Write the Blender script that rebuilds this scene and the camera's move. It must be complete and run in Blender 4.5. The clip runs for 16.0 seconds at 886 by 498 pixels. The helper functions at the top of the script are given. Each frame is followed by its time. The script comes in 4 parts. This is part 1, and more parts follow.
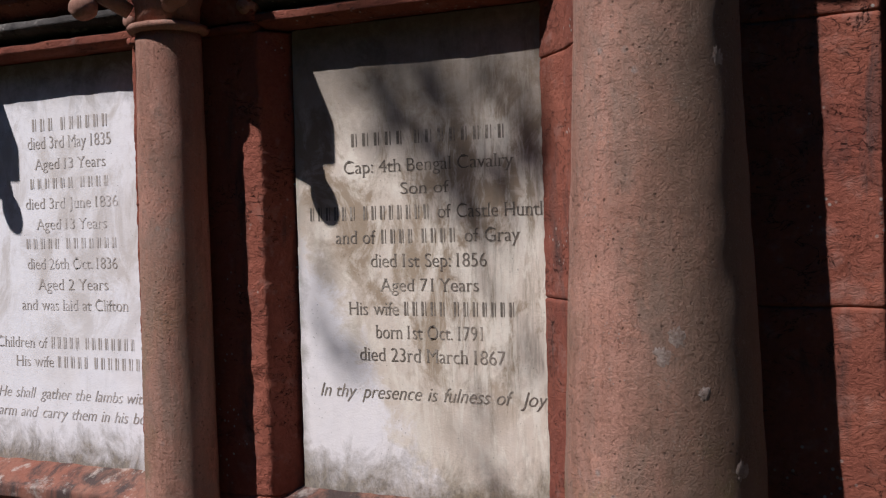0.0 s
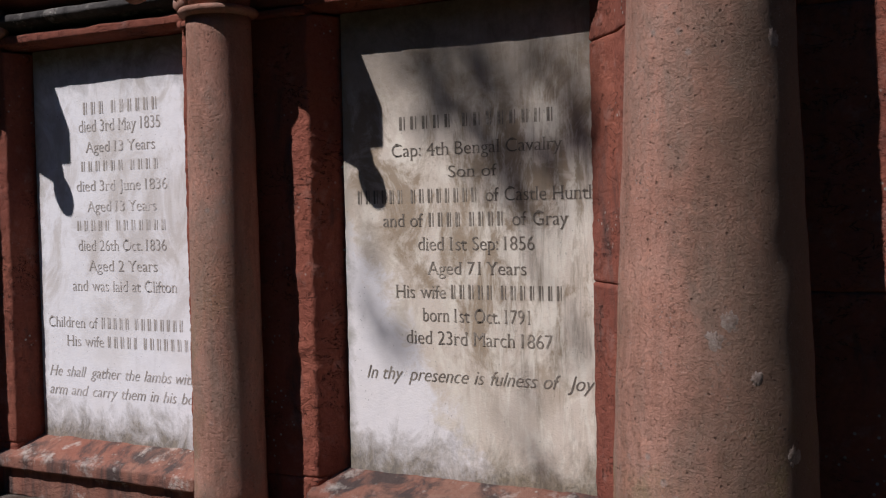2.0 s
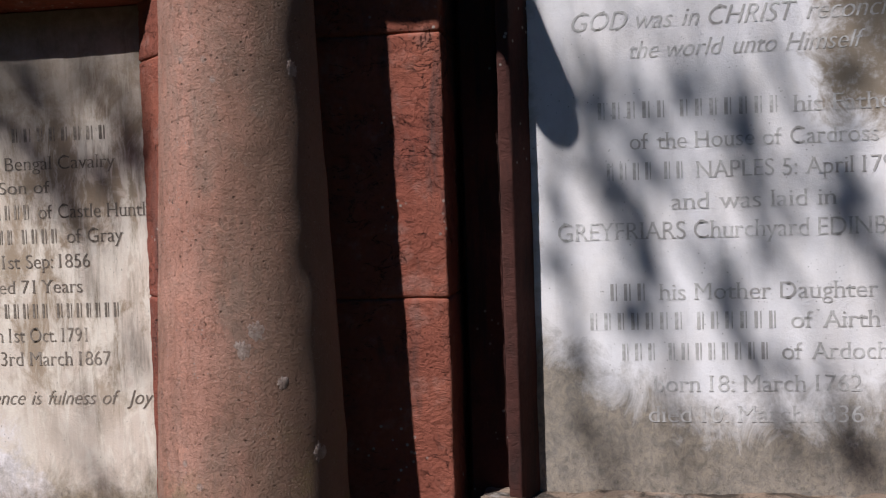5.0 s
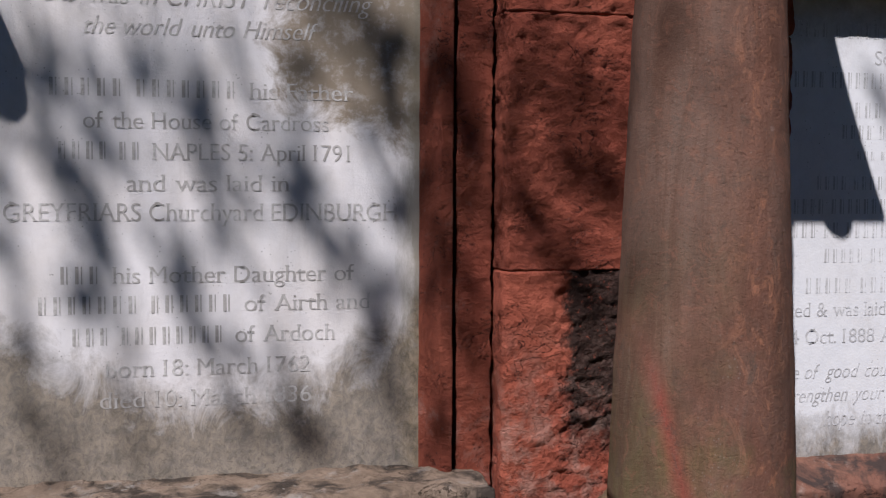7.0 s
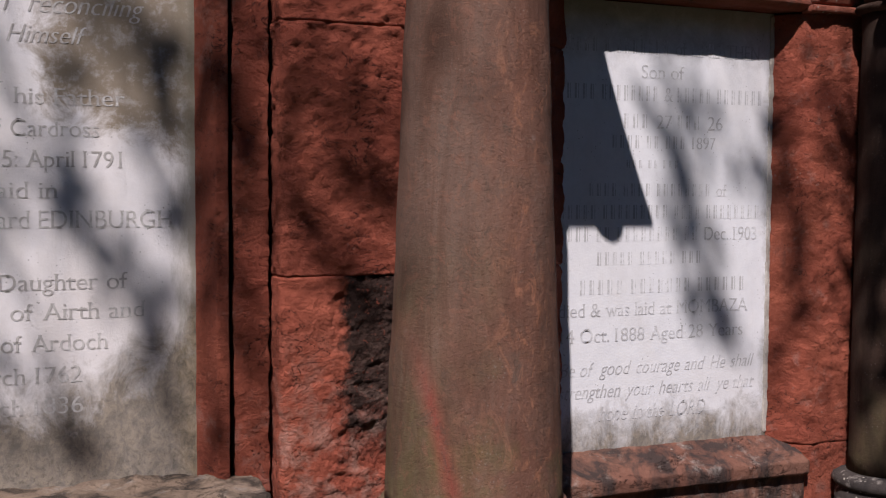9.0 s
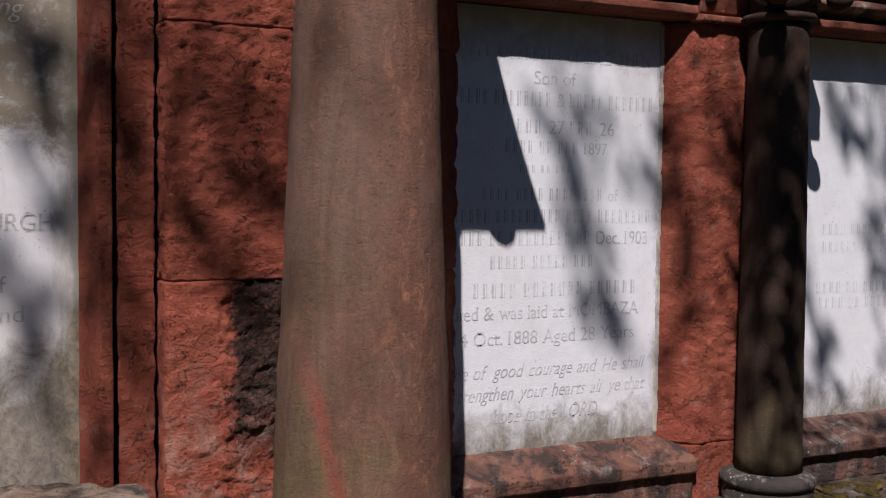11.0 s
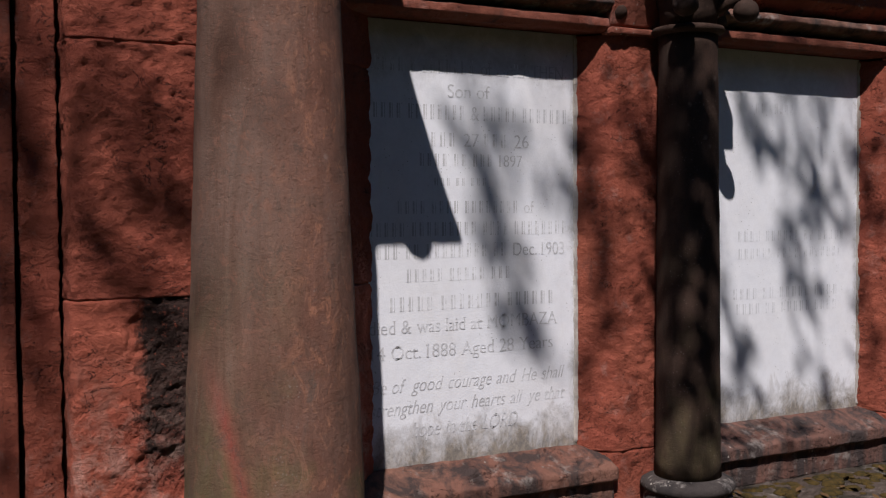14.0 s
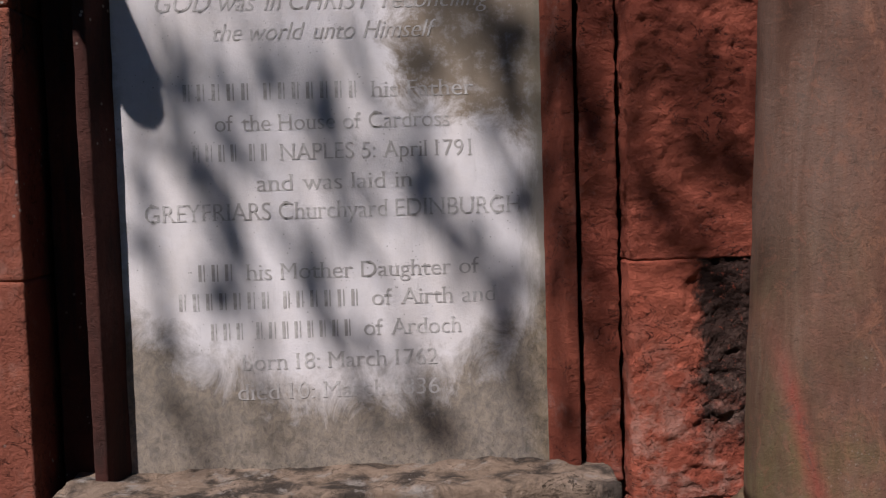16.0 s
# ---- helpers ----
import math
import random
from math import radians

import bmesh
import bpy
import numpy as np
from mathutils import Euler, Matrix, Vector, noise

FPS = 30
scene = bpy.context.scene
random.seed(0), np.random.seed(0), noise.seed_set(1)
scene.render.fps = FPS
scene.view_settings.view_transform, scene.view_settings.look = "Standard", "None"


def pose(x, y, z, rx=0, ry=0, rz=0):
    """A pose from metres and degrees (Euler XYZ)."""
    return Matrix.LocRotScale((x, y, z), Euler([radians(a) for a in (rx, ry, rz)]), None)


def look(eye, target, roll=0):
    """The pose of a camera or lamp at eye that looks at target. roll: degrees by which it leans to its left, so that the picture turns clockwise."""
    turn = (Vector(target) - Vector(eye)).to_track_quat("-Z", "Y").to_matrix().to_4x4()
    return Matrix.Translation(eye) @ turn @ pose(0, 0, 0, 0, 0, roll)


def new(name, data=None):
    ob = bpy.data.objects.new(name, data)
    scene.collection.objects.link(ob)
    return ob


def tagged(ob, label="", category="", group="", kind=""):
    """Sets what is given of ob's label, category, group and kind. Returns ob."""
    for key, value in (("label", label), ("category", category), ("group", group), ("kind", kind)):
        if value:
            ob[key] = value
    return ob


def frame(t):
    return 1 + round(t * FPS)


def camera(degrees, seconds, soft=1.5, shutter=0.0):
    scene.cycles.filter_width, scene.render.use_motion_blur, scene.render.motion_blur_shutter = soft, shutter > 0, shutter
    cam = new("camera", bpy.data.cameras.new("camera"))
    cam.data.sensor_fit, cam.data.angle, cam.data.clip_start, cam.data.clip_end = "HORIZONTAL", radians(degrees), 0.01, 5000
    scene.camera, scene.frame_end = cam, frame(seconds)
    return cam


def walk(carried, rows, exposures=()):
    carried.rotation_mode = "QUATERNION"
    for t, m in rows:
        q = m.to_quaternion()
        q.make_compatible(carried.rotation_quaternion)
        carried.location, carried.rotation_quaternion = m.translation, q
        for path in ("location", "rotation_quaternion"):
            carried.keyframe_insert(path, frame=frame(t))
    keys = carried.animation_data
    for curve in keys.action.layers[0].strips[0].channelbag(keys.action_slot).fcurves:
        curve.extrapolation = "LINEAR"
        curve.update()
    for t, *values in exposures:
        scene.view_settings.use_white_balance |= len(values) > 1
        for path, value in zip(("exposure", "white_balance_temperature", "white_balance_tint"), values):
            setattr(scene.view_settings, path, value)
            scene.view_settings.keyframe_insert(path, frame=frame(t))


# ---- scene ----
cam = camera(44.1, 16.0, soft=1.2)
PATH = [
    (0, (-0.642, -3.215, 1.625), (-1.53, -1.423, 1.578), -1.5),
    (0.5, (-0.649, -3.211, 1.62), (-1.569, -1.437, 1.565), -1.7),
    (1, (-0.663, -3.219, 1.622), (-1.606, -1.456, 1.564), -1.4),
    (1.5, (-0.668, -3.226, 1.618), (-1.612, -1.465, 1.55), -1.2),
    (2, (-0.669, -3.231, 1.615), (-1.619, -1.473, 1.545), -1.2),
    (2.5, (-0.668, -3.23, 1.614), (-1.619, -1.471, 1.546), -1.1),
    (3, (-0.655, -3.237, 1.604), (-1.555, -1.453, 1.54), -0.9),
    (3.2, (-0.635, -3.232, 1.607), (-1.506, -1.433, 1.538), -0.8),
    (5.3, (-0.314, -3.307, 1.641), (-0.533, -1.321, 1.555), -1.6),
    (5.5, (-0.277, -3.308, 1.641), (-0.43, -1.317, 1.543), -1.3),
    (6, (-0.185, -3.295, 1.634), (-0.178, -1.298, 1.511), -1.0),
    (6.5, (-0.108, -3.283, 1.634), (0.163, -1.306, 1.505), -0.1),
    (7, (-0.063, -3.289, 1.635), (0.396, -1.346, 1.517), 0.3),
    (7.5, (-0.014, -3.308, 1.641), (0.522, -1.384, 1.53), -0.1),
    (8, (0.033, -3.33, 1.634), (0.647, -1.43, 1.515), 0.1),
    (8.5, (0.07, -3.351, 1.638), (0.763, -1.479, 1.513), 0.5),
    (9, (0.092, -3.386, 1.637), (0.838, -1.533, 1.532), 0.3),
    (9.2, (0.098, -3.398, 1.637), (0.866, -1.555, 1.535), 0.5),
    (11.5, (0.182, -3.427, 1.647), (1.09, -1.647, 1.55), 0.4),
    (12, (0.198, -3.44, 1.648), (1.129, -1.672, 1.558), 0.3),
    (12.5, (0.226, -3.454, 1.655), (1.176, -1.697, 1.562), 0.2),
    (13, (0.254, -3.474, 1.659), (1.219, -1.724, 1.57), 0.1),
    (13.5, (0.266, -3.474, 1.662), (1.246, -1.733, 1.574), 0.1),
    (14, (0.27, -3.484, 1.638), (1.239, -1.736, 1.566), -0.4),
    (14.5, (0.233, -3.436, 1.606), (1.044, -1.609, 1.554), -0.9),
    (14.6, (0.211, -3.432, 1.607), (0.968, -1.582, 1.554), -0.7),
    (15, (0.173, -3.365, 1.608), (0.719, -1.442, 1.548), -0.8),
    (15.5, (0.159, -3.32, 1.623), (0.482, -1.349, 1.517), -1.0),
    (16, (0.177, -3.314, 1.633), (0.268, -1.321, 1.504), -1.7),
]
walk(cam, [(t, look(eye, target, roll)) for t, eye, target, roll in PATH],
     [(0, 0.06, 6200, 12), (1.5, -0.04, 6200, 12), (3.2, -0.06, 6200, 12), (5.5, 0.36, 6200, 12), (7, 0.14, 6250, 14), (9, 0.08, 6550, 18), (12.5, 0.0, 6400, 14), (14.5, -0.06, 6450, 15), (16, 0.0, 6550, 17)])

# ---- world, sun, exposure ----
SUN_TURN = radians(34.0)      # the sun shines in from the left of the wall's normal
SUN_UP = radians(53.0)
RAY = Vector((math.sin(SUN_TURN) * math.cos(SUN_UP), math.cos(SUN_TURN) * math.cos(SUN_UP), -math.sin(SUN_UP)))
world = bpy.data.worlds.new("sky")
scene.world = world
world.use_nodes = True
wn = world.node_tree
sky = wn.nodes.new("ShaderNodeTexSky")
sky.sky_type = "NISHITA"
sky.sun_disc = False
sky.ozone_density, sky.dust_density = 5.0, 0.3
sky.sun_elevation = SUN_UP
sky.sun_rotation = math.pi + SUN_TURN
wn.nodes["Background"].inputs[1].default_value = 0.047
deep = wn.nodes.new("ShaderNodeHueSaturation")
deep.inputs["Saturation"].default_value = 4.0
wn.links.new(sky.outputs[0], deep.inputs["Color"])
wn.links.new(deep.outputs[0], wn.nodes["Background"].inputs[0])
sun_data = bpy.data.lights.new("sun", "SUN")
sun_data.energy, sun_data.angle, sun_data.color = 5.0, radians(0.55), (1.0, 0.965, 0.93)
sun = new("sun", sun_data)
sun.matrix_world = look((-4, -6, 10), Vector((-4, -6, 10)) + RAY)


# ---- materials ----
class Mat:
    """A small builder for node materials."""

    def __init__(self, name, rough=0.9):
        self.m = bpy.data.materials.new(name)
        self.m.use_nodes = True
        self.t = self.m.node_tree
        self.b = self.t.nodes["Principled BSDF"]
        self.b.inputs["Roughness"].default_value = rough
        self.b.inputs["Specular IOR Level"].default_value = 0.25
        geo = self.t.nodes.new("ShaderNodeNewGeometry")
        self.pos = geo.outputs["Position"]
        self.bumps = None

    def link(self, a, b):
        self.t.links.new(a, b)

    def scaled(self, sx, sy, sz):
        n = self.t.nodes.new("ShaderNodeMapping")
        n.inputs["Scale"].default_value = (sx, sy, sz)
        self.link(self.pos, n.inputs[0])
        return n.outputs[0]

    def noise(self, scale, detail=6, rough=0.6, vec=None, warp=0.0):
        n = self.t.nodes.new("ShaderNodeTexNoise")
        n.inputs["Scale"].default_value = scale
        n.inputs["Detail"].default_value = detail
        n.inputs["Roughness"].default_value = rough
        n.inputs["Distortion"].default_value = warp
        self.link(vec or self.pos, n.inputs["Vector"])
        return n.outputs["Fac"]

    def spots(self, scale, size, vec=None):
        n = self.t.nodes.new("ShaderNodeTexVoronoi")
        n.inputs["Scale"].default_value = scale
        self.link(vec or self.pos, n.inputs["Vector"])
        return self.ramp(n.outputs["Distance"], size, size * 0.55)

    def ramp(self, fac, lo, hi):
        """0 at lo, 1 at hi."""
        n = self.t.nodes.new("ShaderNodeMapRange")
        n.inputs[1].default_value, n.inputs[2].default_value = lo, hi
        self.link(fac, n.inputs[0])
        return n.outputs[0]

    def band(self, axis, lo, hi):
        n = self.t.nodes.new("ShaderNodeSeparateXYZ")
        self.link(self.pos, n.inputs[0])
        return self.ramp(n.outputs[axis], lo, hi)

    def slant(self, k, c):
        """The distance from a line that leans along the wall: |x + k z + c|."""
        sep = self.t.nodes.new("ShaderNodeSeparateXYZ")
        self.link(self.pos, sep.inputs[0])
        n = self.t.nodes.new("ShaderNodeMath")
        n.operation = "MULTIPLY_ADD"
        n.inputs[1].default_value = k
        self.link(sep.outputs[2], n.inputs[0])
        self.link(sep.outputs[0], n.inputs[2])
        p = self.t.nodes.new("ShaderNodeMath")
        p.inputs[1].default_value = c
        self.link(n.outputs[0], p.inputs[0])
        q = self.t.nodes.new("ShaderNodeMath")
        q.operation = "ABSOLUTE"
        self.link(p.outputs[0], q.inputs[0])
        return q.outputs[0]

    def linear(self, kx, kz, c):
        """kx x + kz z + c."""
        n = self.t.nodes.new("ShaderNodeVectorMath")
        n.operation = "DOT_PRODUCT"
        n.inputs[1].default_value = (kx, 0, kz)
        self.link(self.pos, n.inputs[0])
        return self.raw(n.outputs["Value"], c, "ADD")

    def raw(self, a, b, op):
        """Plain arithmetic, not clamped."""
        n = self.t.nodes.new("ShaderNodeMath")
        n.operation = op
        for i, v in enumerate((a, b)):
            if isinstance(v, (int, float)):
                n.inputs[i].default_value = v
            elif v is not None:
                self.link(v, n.inputs[i])
        return n.outputs[0]

    def shift(self, fac, ragged, amount):
        """fac, moved up and down by a noise around its mean."""
        return self.raw(fac, self.raw(self.raw(ragged, -0.5, "ADD"), amount, "MULTIPLY"), "ADD")

    def mul(self, a, b, op="MULTIPLY"):
        n = self.t.nodes.new("ShaderNodeMath")
        n.operation = op
        n.use_clamp = True
        for i, v in enumerate((a, b)):
            if isinstance(v, (int, float)):
                n.inputs[i].default_value = v
            else:
                self.link(v, n.inputs[i])
        return n.outputs[0]

    def mix(self, fac, a, b):
        n = self.t.nodes.new("ShaderNodeMix")
        n.data_type = "RGBA"
        if isinstance(fac, (int, float)):
            n.inputs[0].default_value = fac
        else:
            self.link(fac, n.inputs[0])
        for i, v in ((6, a), (7, b)):
            if isinstance(v, tuple):
                n.inputs[i].default_value = (*v, 1)
            else:
                self.link(v, n.inputs[i])
        return n.outputs[2]

    def vary(self, colour, dark, light):
        """Piece by piece variation of a colour's brightness."""
        o = self.t.nodes.new("ShaderNodeObjectInfo")
        r = self.t.nodes.new("ShaderNodeMapRange")
        r.inputs[3].default_value, r.inputs[4].default_value = dark, light
        self.link(o.outputs["Random"], r.inputs[0])
        h = self.t.nodes.new("ShaderNodeHueSaturation")
        self.link(r.outputs[0], h.inputs["Value"])
        self.link(colour, h.inputs["Color"])
        return h.outputs[0]

    def bump(self, height, strength, distance=0.01):
        n = self.t.nodes.new("ShaderNodeBump")
        n.inputs["Strength"].default_value = strength
        n.inputs["Distance"].default_value = distance
        self.link(height, n.inputs["Height"])
        if self.bumps:
            self.link(self.bumps, n.inputs["Normal"])
        self.bumps = n.outputs[0]

    def done(self, colour):
        self.link(colour, self.b.inputs["Base Color"])
        if self.bumps:
            self.link(self.bumps, self.b.inputs["Normal"])
        return self.m


def red_sandstone(name, base, light, grime, grime_lo, pits=0.5, patina=0.0, crust=False, dusty=1.0):
    m = Mat(name, 0.92)
    big = m.noise(2.3, 5, 0.6)
    fine = m.noise(55, 8, 0.7)
    grain = m.noise(420, 3, 0.6)
    c = m.mix(m.ramp(big, 0.35, 0.68), base, light)
    c = m.mix(m.mul(m.ramp(fine, 0.42, 0.75), 0.45), c, (base[0] * 0.55, base[1] * 0.5, base[2] * 0.5))
    streak = m.noise(5, 6, 0.65, m.scaled(1.6, 1.6, 0.35), 0.4)
    c = m.mix(m.mul(m.ramp(streak, grime_lo, grime_lo + 0.14), 0.85), c, grime)
    if patina:
        c = m.mix(m.mul(m.ramp(m.noise(9, 8, 0.7), 0.55, 0.66), patina), c, (0.45, 0.40, 0.36))
    c = m.mix(m.mul(m.mul(m.spots(38, 0.22), m.ramp(m.noise(4, 3), 0.56, 0.64)), dusty), c, (0.40, 0.36, 0.32))
    if crust:
        edge = m.noise(13, 7, 0.7)
        across = m.mul(m.ramp(m.mul(m.band(0, 0.6, 1.6), m.mul(edge, 0.20), "ADD"), 0.555, 0.585), m.band(0, 1.42, 1.36))
        down = m.mul(m.band(2, 1.378, 1.374), m.ramp(m.mul(m.band(2, 0.4, 1.4), m.mul(edge, 0.5), "ADD"), 0.64, 0.80))
        crusted = m.mul(m.mul(across, down), m.ramp(m.noise(50, 5, 0.7), 0.30, 0.42))
        c = m.mix(m.mul(crusted, 0.93), c, (0.034, 0.026, 0.022))
        m.bump(m.mul(m.mul(across, down), m.noise(60, 6, 0.75)), 1.0, 0.03)
        pale = m.mul(m.ramp(m.noise(12, 7, 0.7), 0.46, 0.60), m.band(2, 1.25, 0.85))
        c = m.mix(m.mul(pale, 0.5), c, (0.46, 0.30, 0.245))
    if pits > 0.55:
        vein = m.raw(m.raw(m.noise(11, 5, 0.6, m.scaled(0.75, 1, 1.5), 1.2), -0.5, "ADD"), None, "ABSOLUTE")
        crack = m.mul(m.ramp(vein, 0.014, 0.004), m.ramp(m.noise(5, 5, 0.65, None, 0.5), 0.50, 0.58))
        c = m.mix(m.mul(crack, 0.8), c, (base[0] * 0.15, base[1] * 0.15, base[2] * 0.15))
        m.bump(m.raw(crack, -1.0, "MULTIPLY"), 0.8, 0.02)
        hole = m.mul(m.spots(46, 0.16), m.ramp(m.noise(7, 5, 0.65), 0.50, 0.60))
        c = m.mix(m.mul(hole, 0.8), c, (base[0] * 0.18, base[1] * 0.18, base[2] * 0.18))
        m.bump(m.raw(hole, -1.0, "MULTIPLY"), 0.8, 0.012)
    c = m.vary(c, 0.82, 1.15)
    m.bump(m.noise(17, 8, 0.72, None, 0.5), pits, 0.035)
    m.bump(m.ramp(m.noise(42, 5, 0.65, m.scaled(0.7, 1, 1.3), 0.8), 0.40, 0.52), pits * 0.55, 0.012)
    m.bump(grain, 0.25, 0.004)
    return m.done(c)


STONE = red_sandstone("red_sandstone", (0.215, 0.062, 0.042), (0.30, 0.098, 0.062), (0.075, 0.045, 0.04), 0.56, 0.6, 0.12)
ROUGH = red_sandstone("rough_sandstone", (0.28, 0.068, 0.042), (0.38, 0.107, 0.063), (0.06, 0.045, 0.042), 0.66, 0.9, 0.16, False, 0.25)
BLOCK = red_sandstone("pitted_sandstone_block", (0.33, 0.078, 0.048), (0.45, 0.125, 0.075), (0.06, 0.05, 0.045), 0.68, 1.0, 0.0, True, 0.15)
SILL = red_sandstone("weathered_sill_stone", (0.25, 0.10, 0.07), (0.27, 0.15, 0.11), (0.045, 0.04, 0.04), 0.46, 0.5, 0.7)
GREY = red_sandstone("grey_weathered_stone", (0.32, 0.23, 0.165), (0.46, 0.345, 0.265), (0.03, 0.026, 0.024), 0.45, 0.9, 0.9)
BLACKENED = red_sandstone("blackened_moulding", (0.05, 0.043, 0.041), (0.12, 0.105, 0.10), (0.018, 0.016, 0.016), 0.50, 0.5, 0.55)
# for the west jamb and margin: sooty, with the recess shade painted in
SOOTY_SHADED = red_sandstone("sooty_shaded_sandstone", (0.06, 0.021, 0.017), (0.095, 0.036, 0.028), (0.03, 0.019, 0.017), 0.5, 0.4)
LEDGE = red_sandstone("mossy_ledge_stone", (0.085, 0.06, 0.048), (0.13, 0.095, 0.075), (0.03, 0.028, 0.018), 0.48, 0.8, 0.4)
SILL_DARK = red_sandstone("blackened_sill_stone", (0.13, 0.065, 0.05), (0.20, 0.10, 0.075), (0.035, 0.032, 0.032), 0.44, 0.6, 0.35)
SILL_WORN = red_sandstone("sooty_sill_stone", (0.20, 0.085, 0.06), (0.27, 0.135, 0.095), (0.035, 0.032, 0.032), 0.44, 0.6, 0.45)
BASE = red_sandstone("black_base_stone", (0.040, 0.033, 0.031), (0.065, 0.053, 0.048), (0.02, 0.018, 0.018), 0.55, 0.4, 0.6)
PALE_MORTAR = red_sandstone("pale_mortar", (0.50, 0.45, 0.40), (0.66, 0.62, 0.58), (0.2, 0.15, 0.12), 0.52, 0.4)


def shaft_stone(name, base, light, green, lichen, stain=False, grain=1.0):
    m = Mat(name, 0.9)
    c = m.mix(m.ramp(m.noise(3.0, 6, 0.65), 0.36, 0.64), base, light)
    grey = m.ramp(m.noise(6, 8, 0.72, m.scaled(1, 1, 0.5), 0.6), 0.52, 0.64)
    c = m.mix(m.mul(grey, 0.55), c, (base[0] * 0.85, base[1] * 1.15, base[2] * 1.25))
    c = m.mix(m.mul(m.ramp(m.noise(90, 6, 0.75), 0.5, 0.7), 0.5), c, (base[0] * 0.5, base[1] * 0.5, base[2] * 0.5))
    c = m.mix(m.mul(m.mul(m.ramp(m.noise(2.6, 4, 0.6), 0.52, 0.66), green), m.band(2, 1.6, 0.9)), c, (0.13, 0.13, 0.045))
    c = m.mix(m.mul(m.mul(m.spots(20, 0.26), m.ramp(m.noise(3, 3), 0.60, 0.64)), lichen), c, (0.36, 0.29, 0.26))
    c = m.mix(m.mul(m.mul(m.spots(75, 0.24), m.ramp(m.noise(7, 4), 0.52, 0.60)), lichen), c, (0.30, 0.25, 0.22))
    if stain:
        wet = m.mul(m.band(0, 1.27, 1.17), m.band(2, 1.55, 0.85))
        c = m.mix(m.mul(wet, 0.7), c, (0.10, 0.10, 0.04))
        run = m.ramp(m.mul(m.slant(0.19, -1.408), m.mul(m.noise(9, 4), 0.02), "ADD"), 0.042, 0.010)
        c = m.mix(m.mul(m.mul(run, m.band(2, 1.34, 1.05)), 0.9), c, (0.27, 0.062, 0.045))
        veins = m.mul(m.ramp(m.noise(13, 9, 0.78, m.scaled(1, 1, 0.6), 1.5), 0.52, 0.60), m.band(0, 1.25, 1.45))
        c = m.mix(m.mul(veins, 0.85), c, (0.34, 0.15, 0.09))
        # greyer west side of the upper shaft, its soft leaf shade painted in
        leaf_shade = m.ramp(m.shift(m.linear(-1, 0, 1.40), m.noise(6, 8, 0.72, m.scaled(1, 1, 0.35), 0.6), 0.4), -0.06, 0.14)
        c = m.mix(m.mul(m.mul(leaf_shade, m.band(2, 1.0, 1.4)), 0.45), c, (0.115, 0.09, 0.07))
        blotch = m.ramp(m.noise(9, 9, 0.76, None, 1.0), 0.55, 0.63)
        c = m.mix(m.mul(blotch, 0.6), c, (0.085, 0.062, 0.05))
        film_shade = m.ramp(m.noise(4, 7, 0.7, m.scaled(1.5, 1.5, 0.4), 0.6), 0.48, 0.62)
        c = m.mix(m.mul(film_shade, 0.3), c, (0.155, 0.115, 0.095))
    pit = m.ramp(m.noise(62, 6, 0.7), 0.36, 0.46)
    c = m.mix(m.mul(m.ramp(m.noise(62, 6, 0.7), 0.41, 0.33), 0.6 * grain), c, (base[0] * 0.35, base[1] * 0.35, base[2] * 0.35))
    c = m.mix(m.mul(m.ramp(m.noise(170, 3, 0.6), 0.56, 0.68), 0.5 * grain), c, (base[0] * 1.6, base[1] * 1.75, base[2] * 1.8))
    smear = m.ramp(m.noise(4.5, 7, 0.7, m.scaled(2.0, 2.0, 0.30), 0.5), 0.46, 0.66)
    c = m.mix(m.mul(smear, 0.8), c, (base[0] * 0.60, base[1] * 0.64, base[2] * 0.62))
    mottle = m.ramp(m.noise(16, 8, 0.75, None, 1.2), 0.54, 0.62)
    c = m.mix(m.mul(mottle, 0.4), c, (base[0] * 1.5, base[1] * 1.5, base[2] * 1.45))
    if grain > 0.9:
        weathered = m.ramp(m.noise(3.4, 8, 0.72, m.scaled(1.3, 1.3, 0.6), 0.8), 0.47, 0.60)
        c = m.mix(m.mul(weathered, 0.6), c, (0.235, 0.165, 0.13))
        rosy = m.ramp(m.noise(2.2, 7, 0.7, None, 0.9), 0.50, 0.64)
        c = m.mix(m.mul(rosy, 0.5), c, (0.36, 0.165, 0.115))
        # brown-grey east half; the colour also deepens the shaft's falloff into shade
        film_shade = m.ramp(m.shift(m.linear(1, 0, 1.41), m.noise(6, 8, 0.72, m.scaled(1, 1, 0.4), 0.6), 0.4), -0.08, 0.14)
        c = m.mix(m.mul(m.mul(film_shade, m.band(0, -1.9, -1.8)), 0.75), c, (0.13, 0.086, 0.06))
        algae = m.mul(m.mul(m.ramp(m.noise(5, 7, 0.7), 0.50, 0.62), m.band(2, 1.15, 0.85)), m.band(0, -1.45, -1.3))
        c = m.mix(m.mul(algae, 0.6), c, (0.16, 0.13, 0.045))
        holes = m.mul(m.spots(40, 0.17), m.ramp(m.noise(8, 4), 0.46, 0.58))
        c = m.mix(m.mul(holes, 0.6), c, (0.06, 0.035, 0.028))
        m.bump(m.raw(holes, -1.0, "MULTIPLY"), 0.7, 0.01)
        dust = m.mul(m.ramp(m.noise(210, 3, 0.6), 0.60, 0.68), m.ramp(m.noise(10, 6, 0.7), 0.42, 0.60))
        c = m.mix(m.mul(dust, 0.45), c, (0.42, 0.34, 0.29))
    m.bump(m.noise(140, 6, 0.7), 0.6 * grain, 0.006)
    m.bump(pit, 0.5 * grain, 0.006)
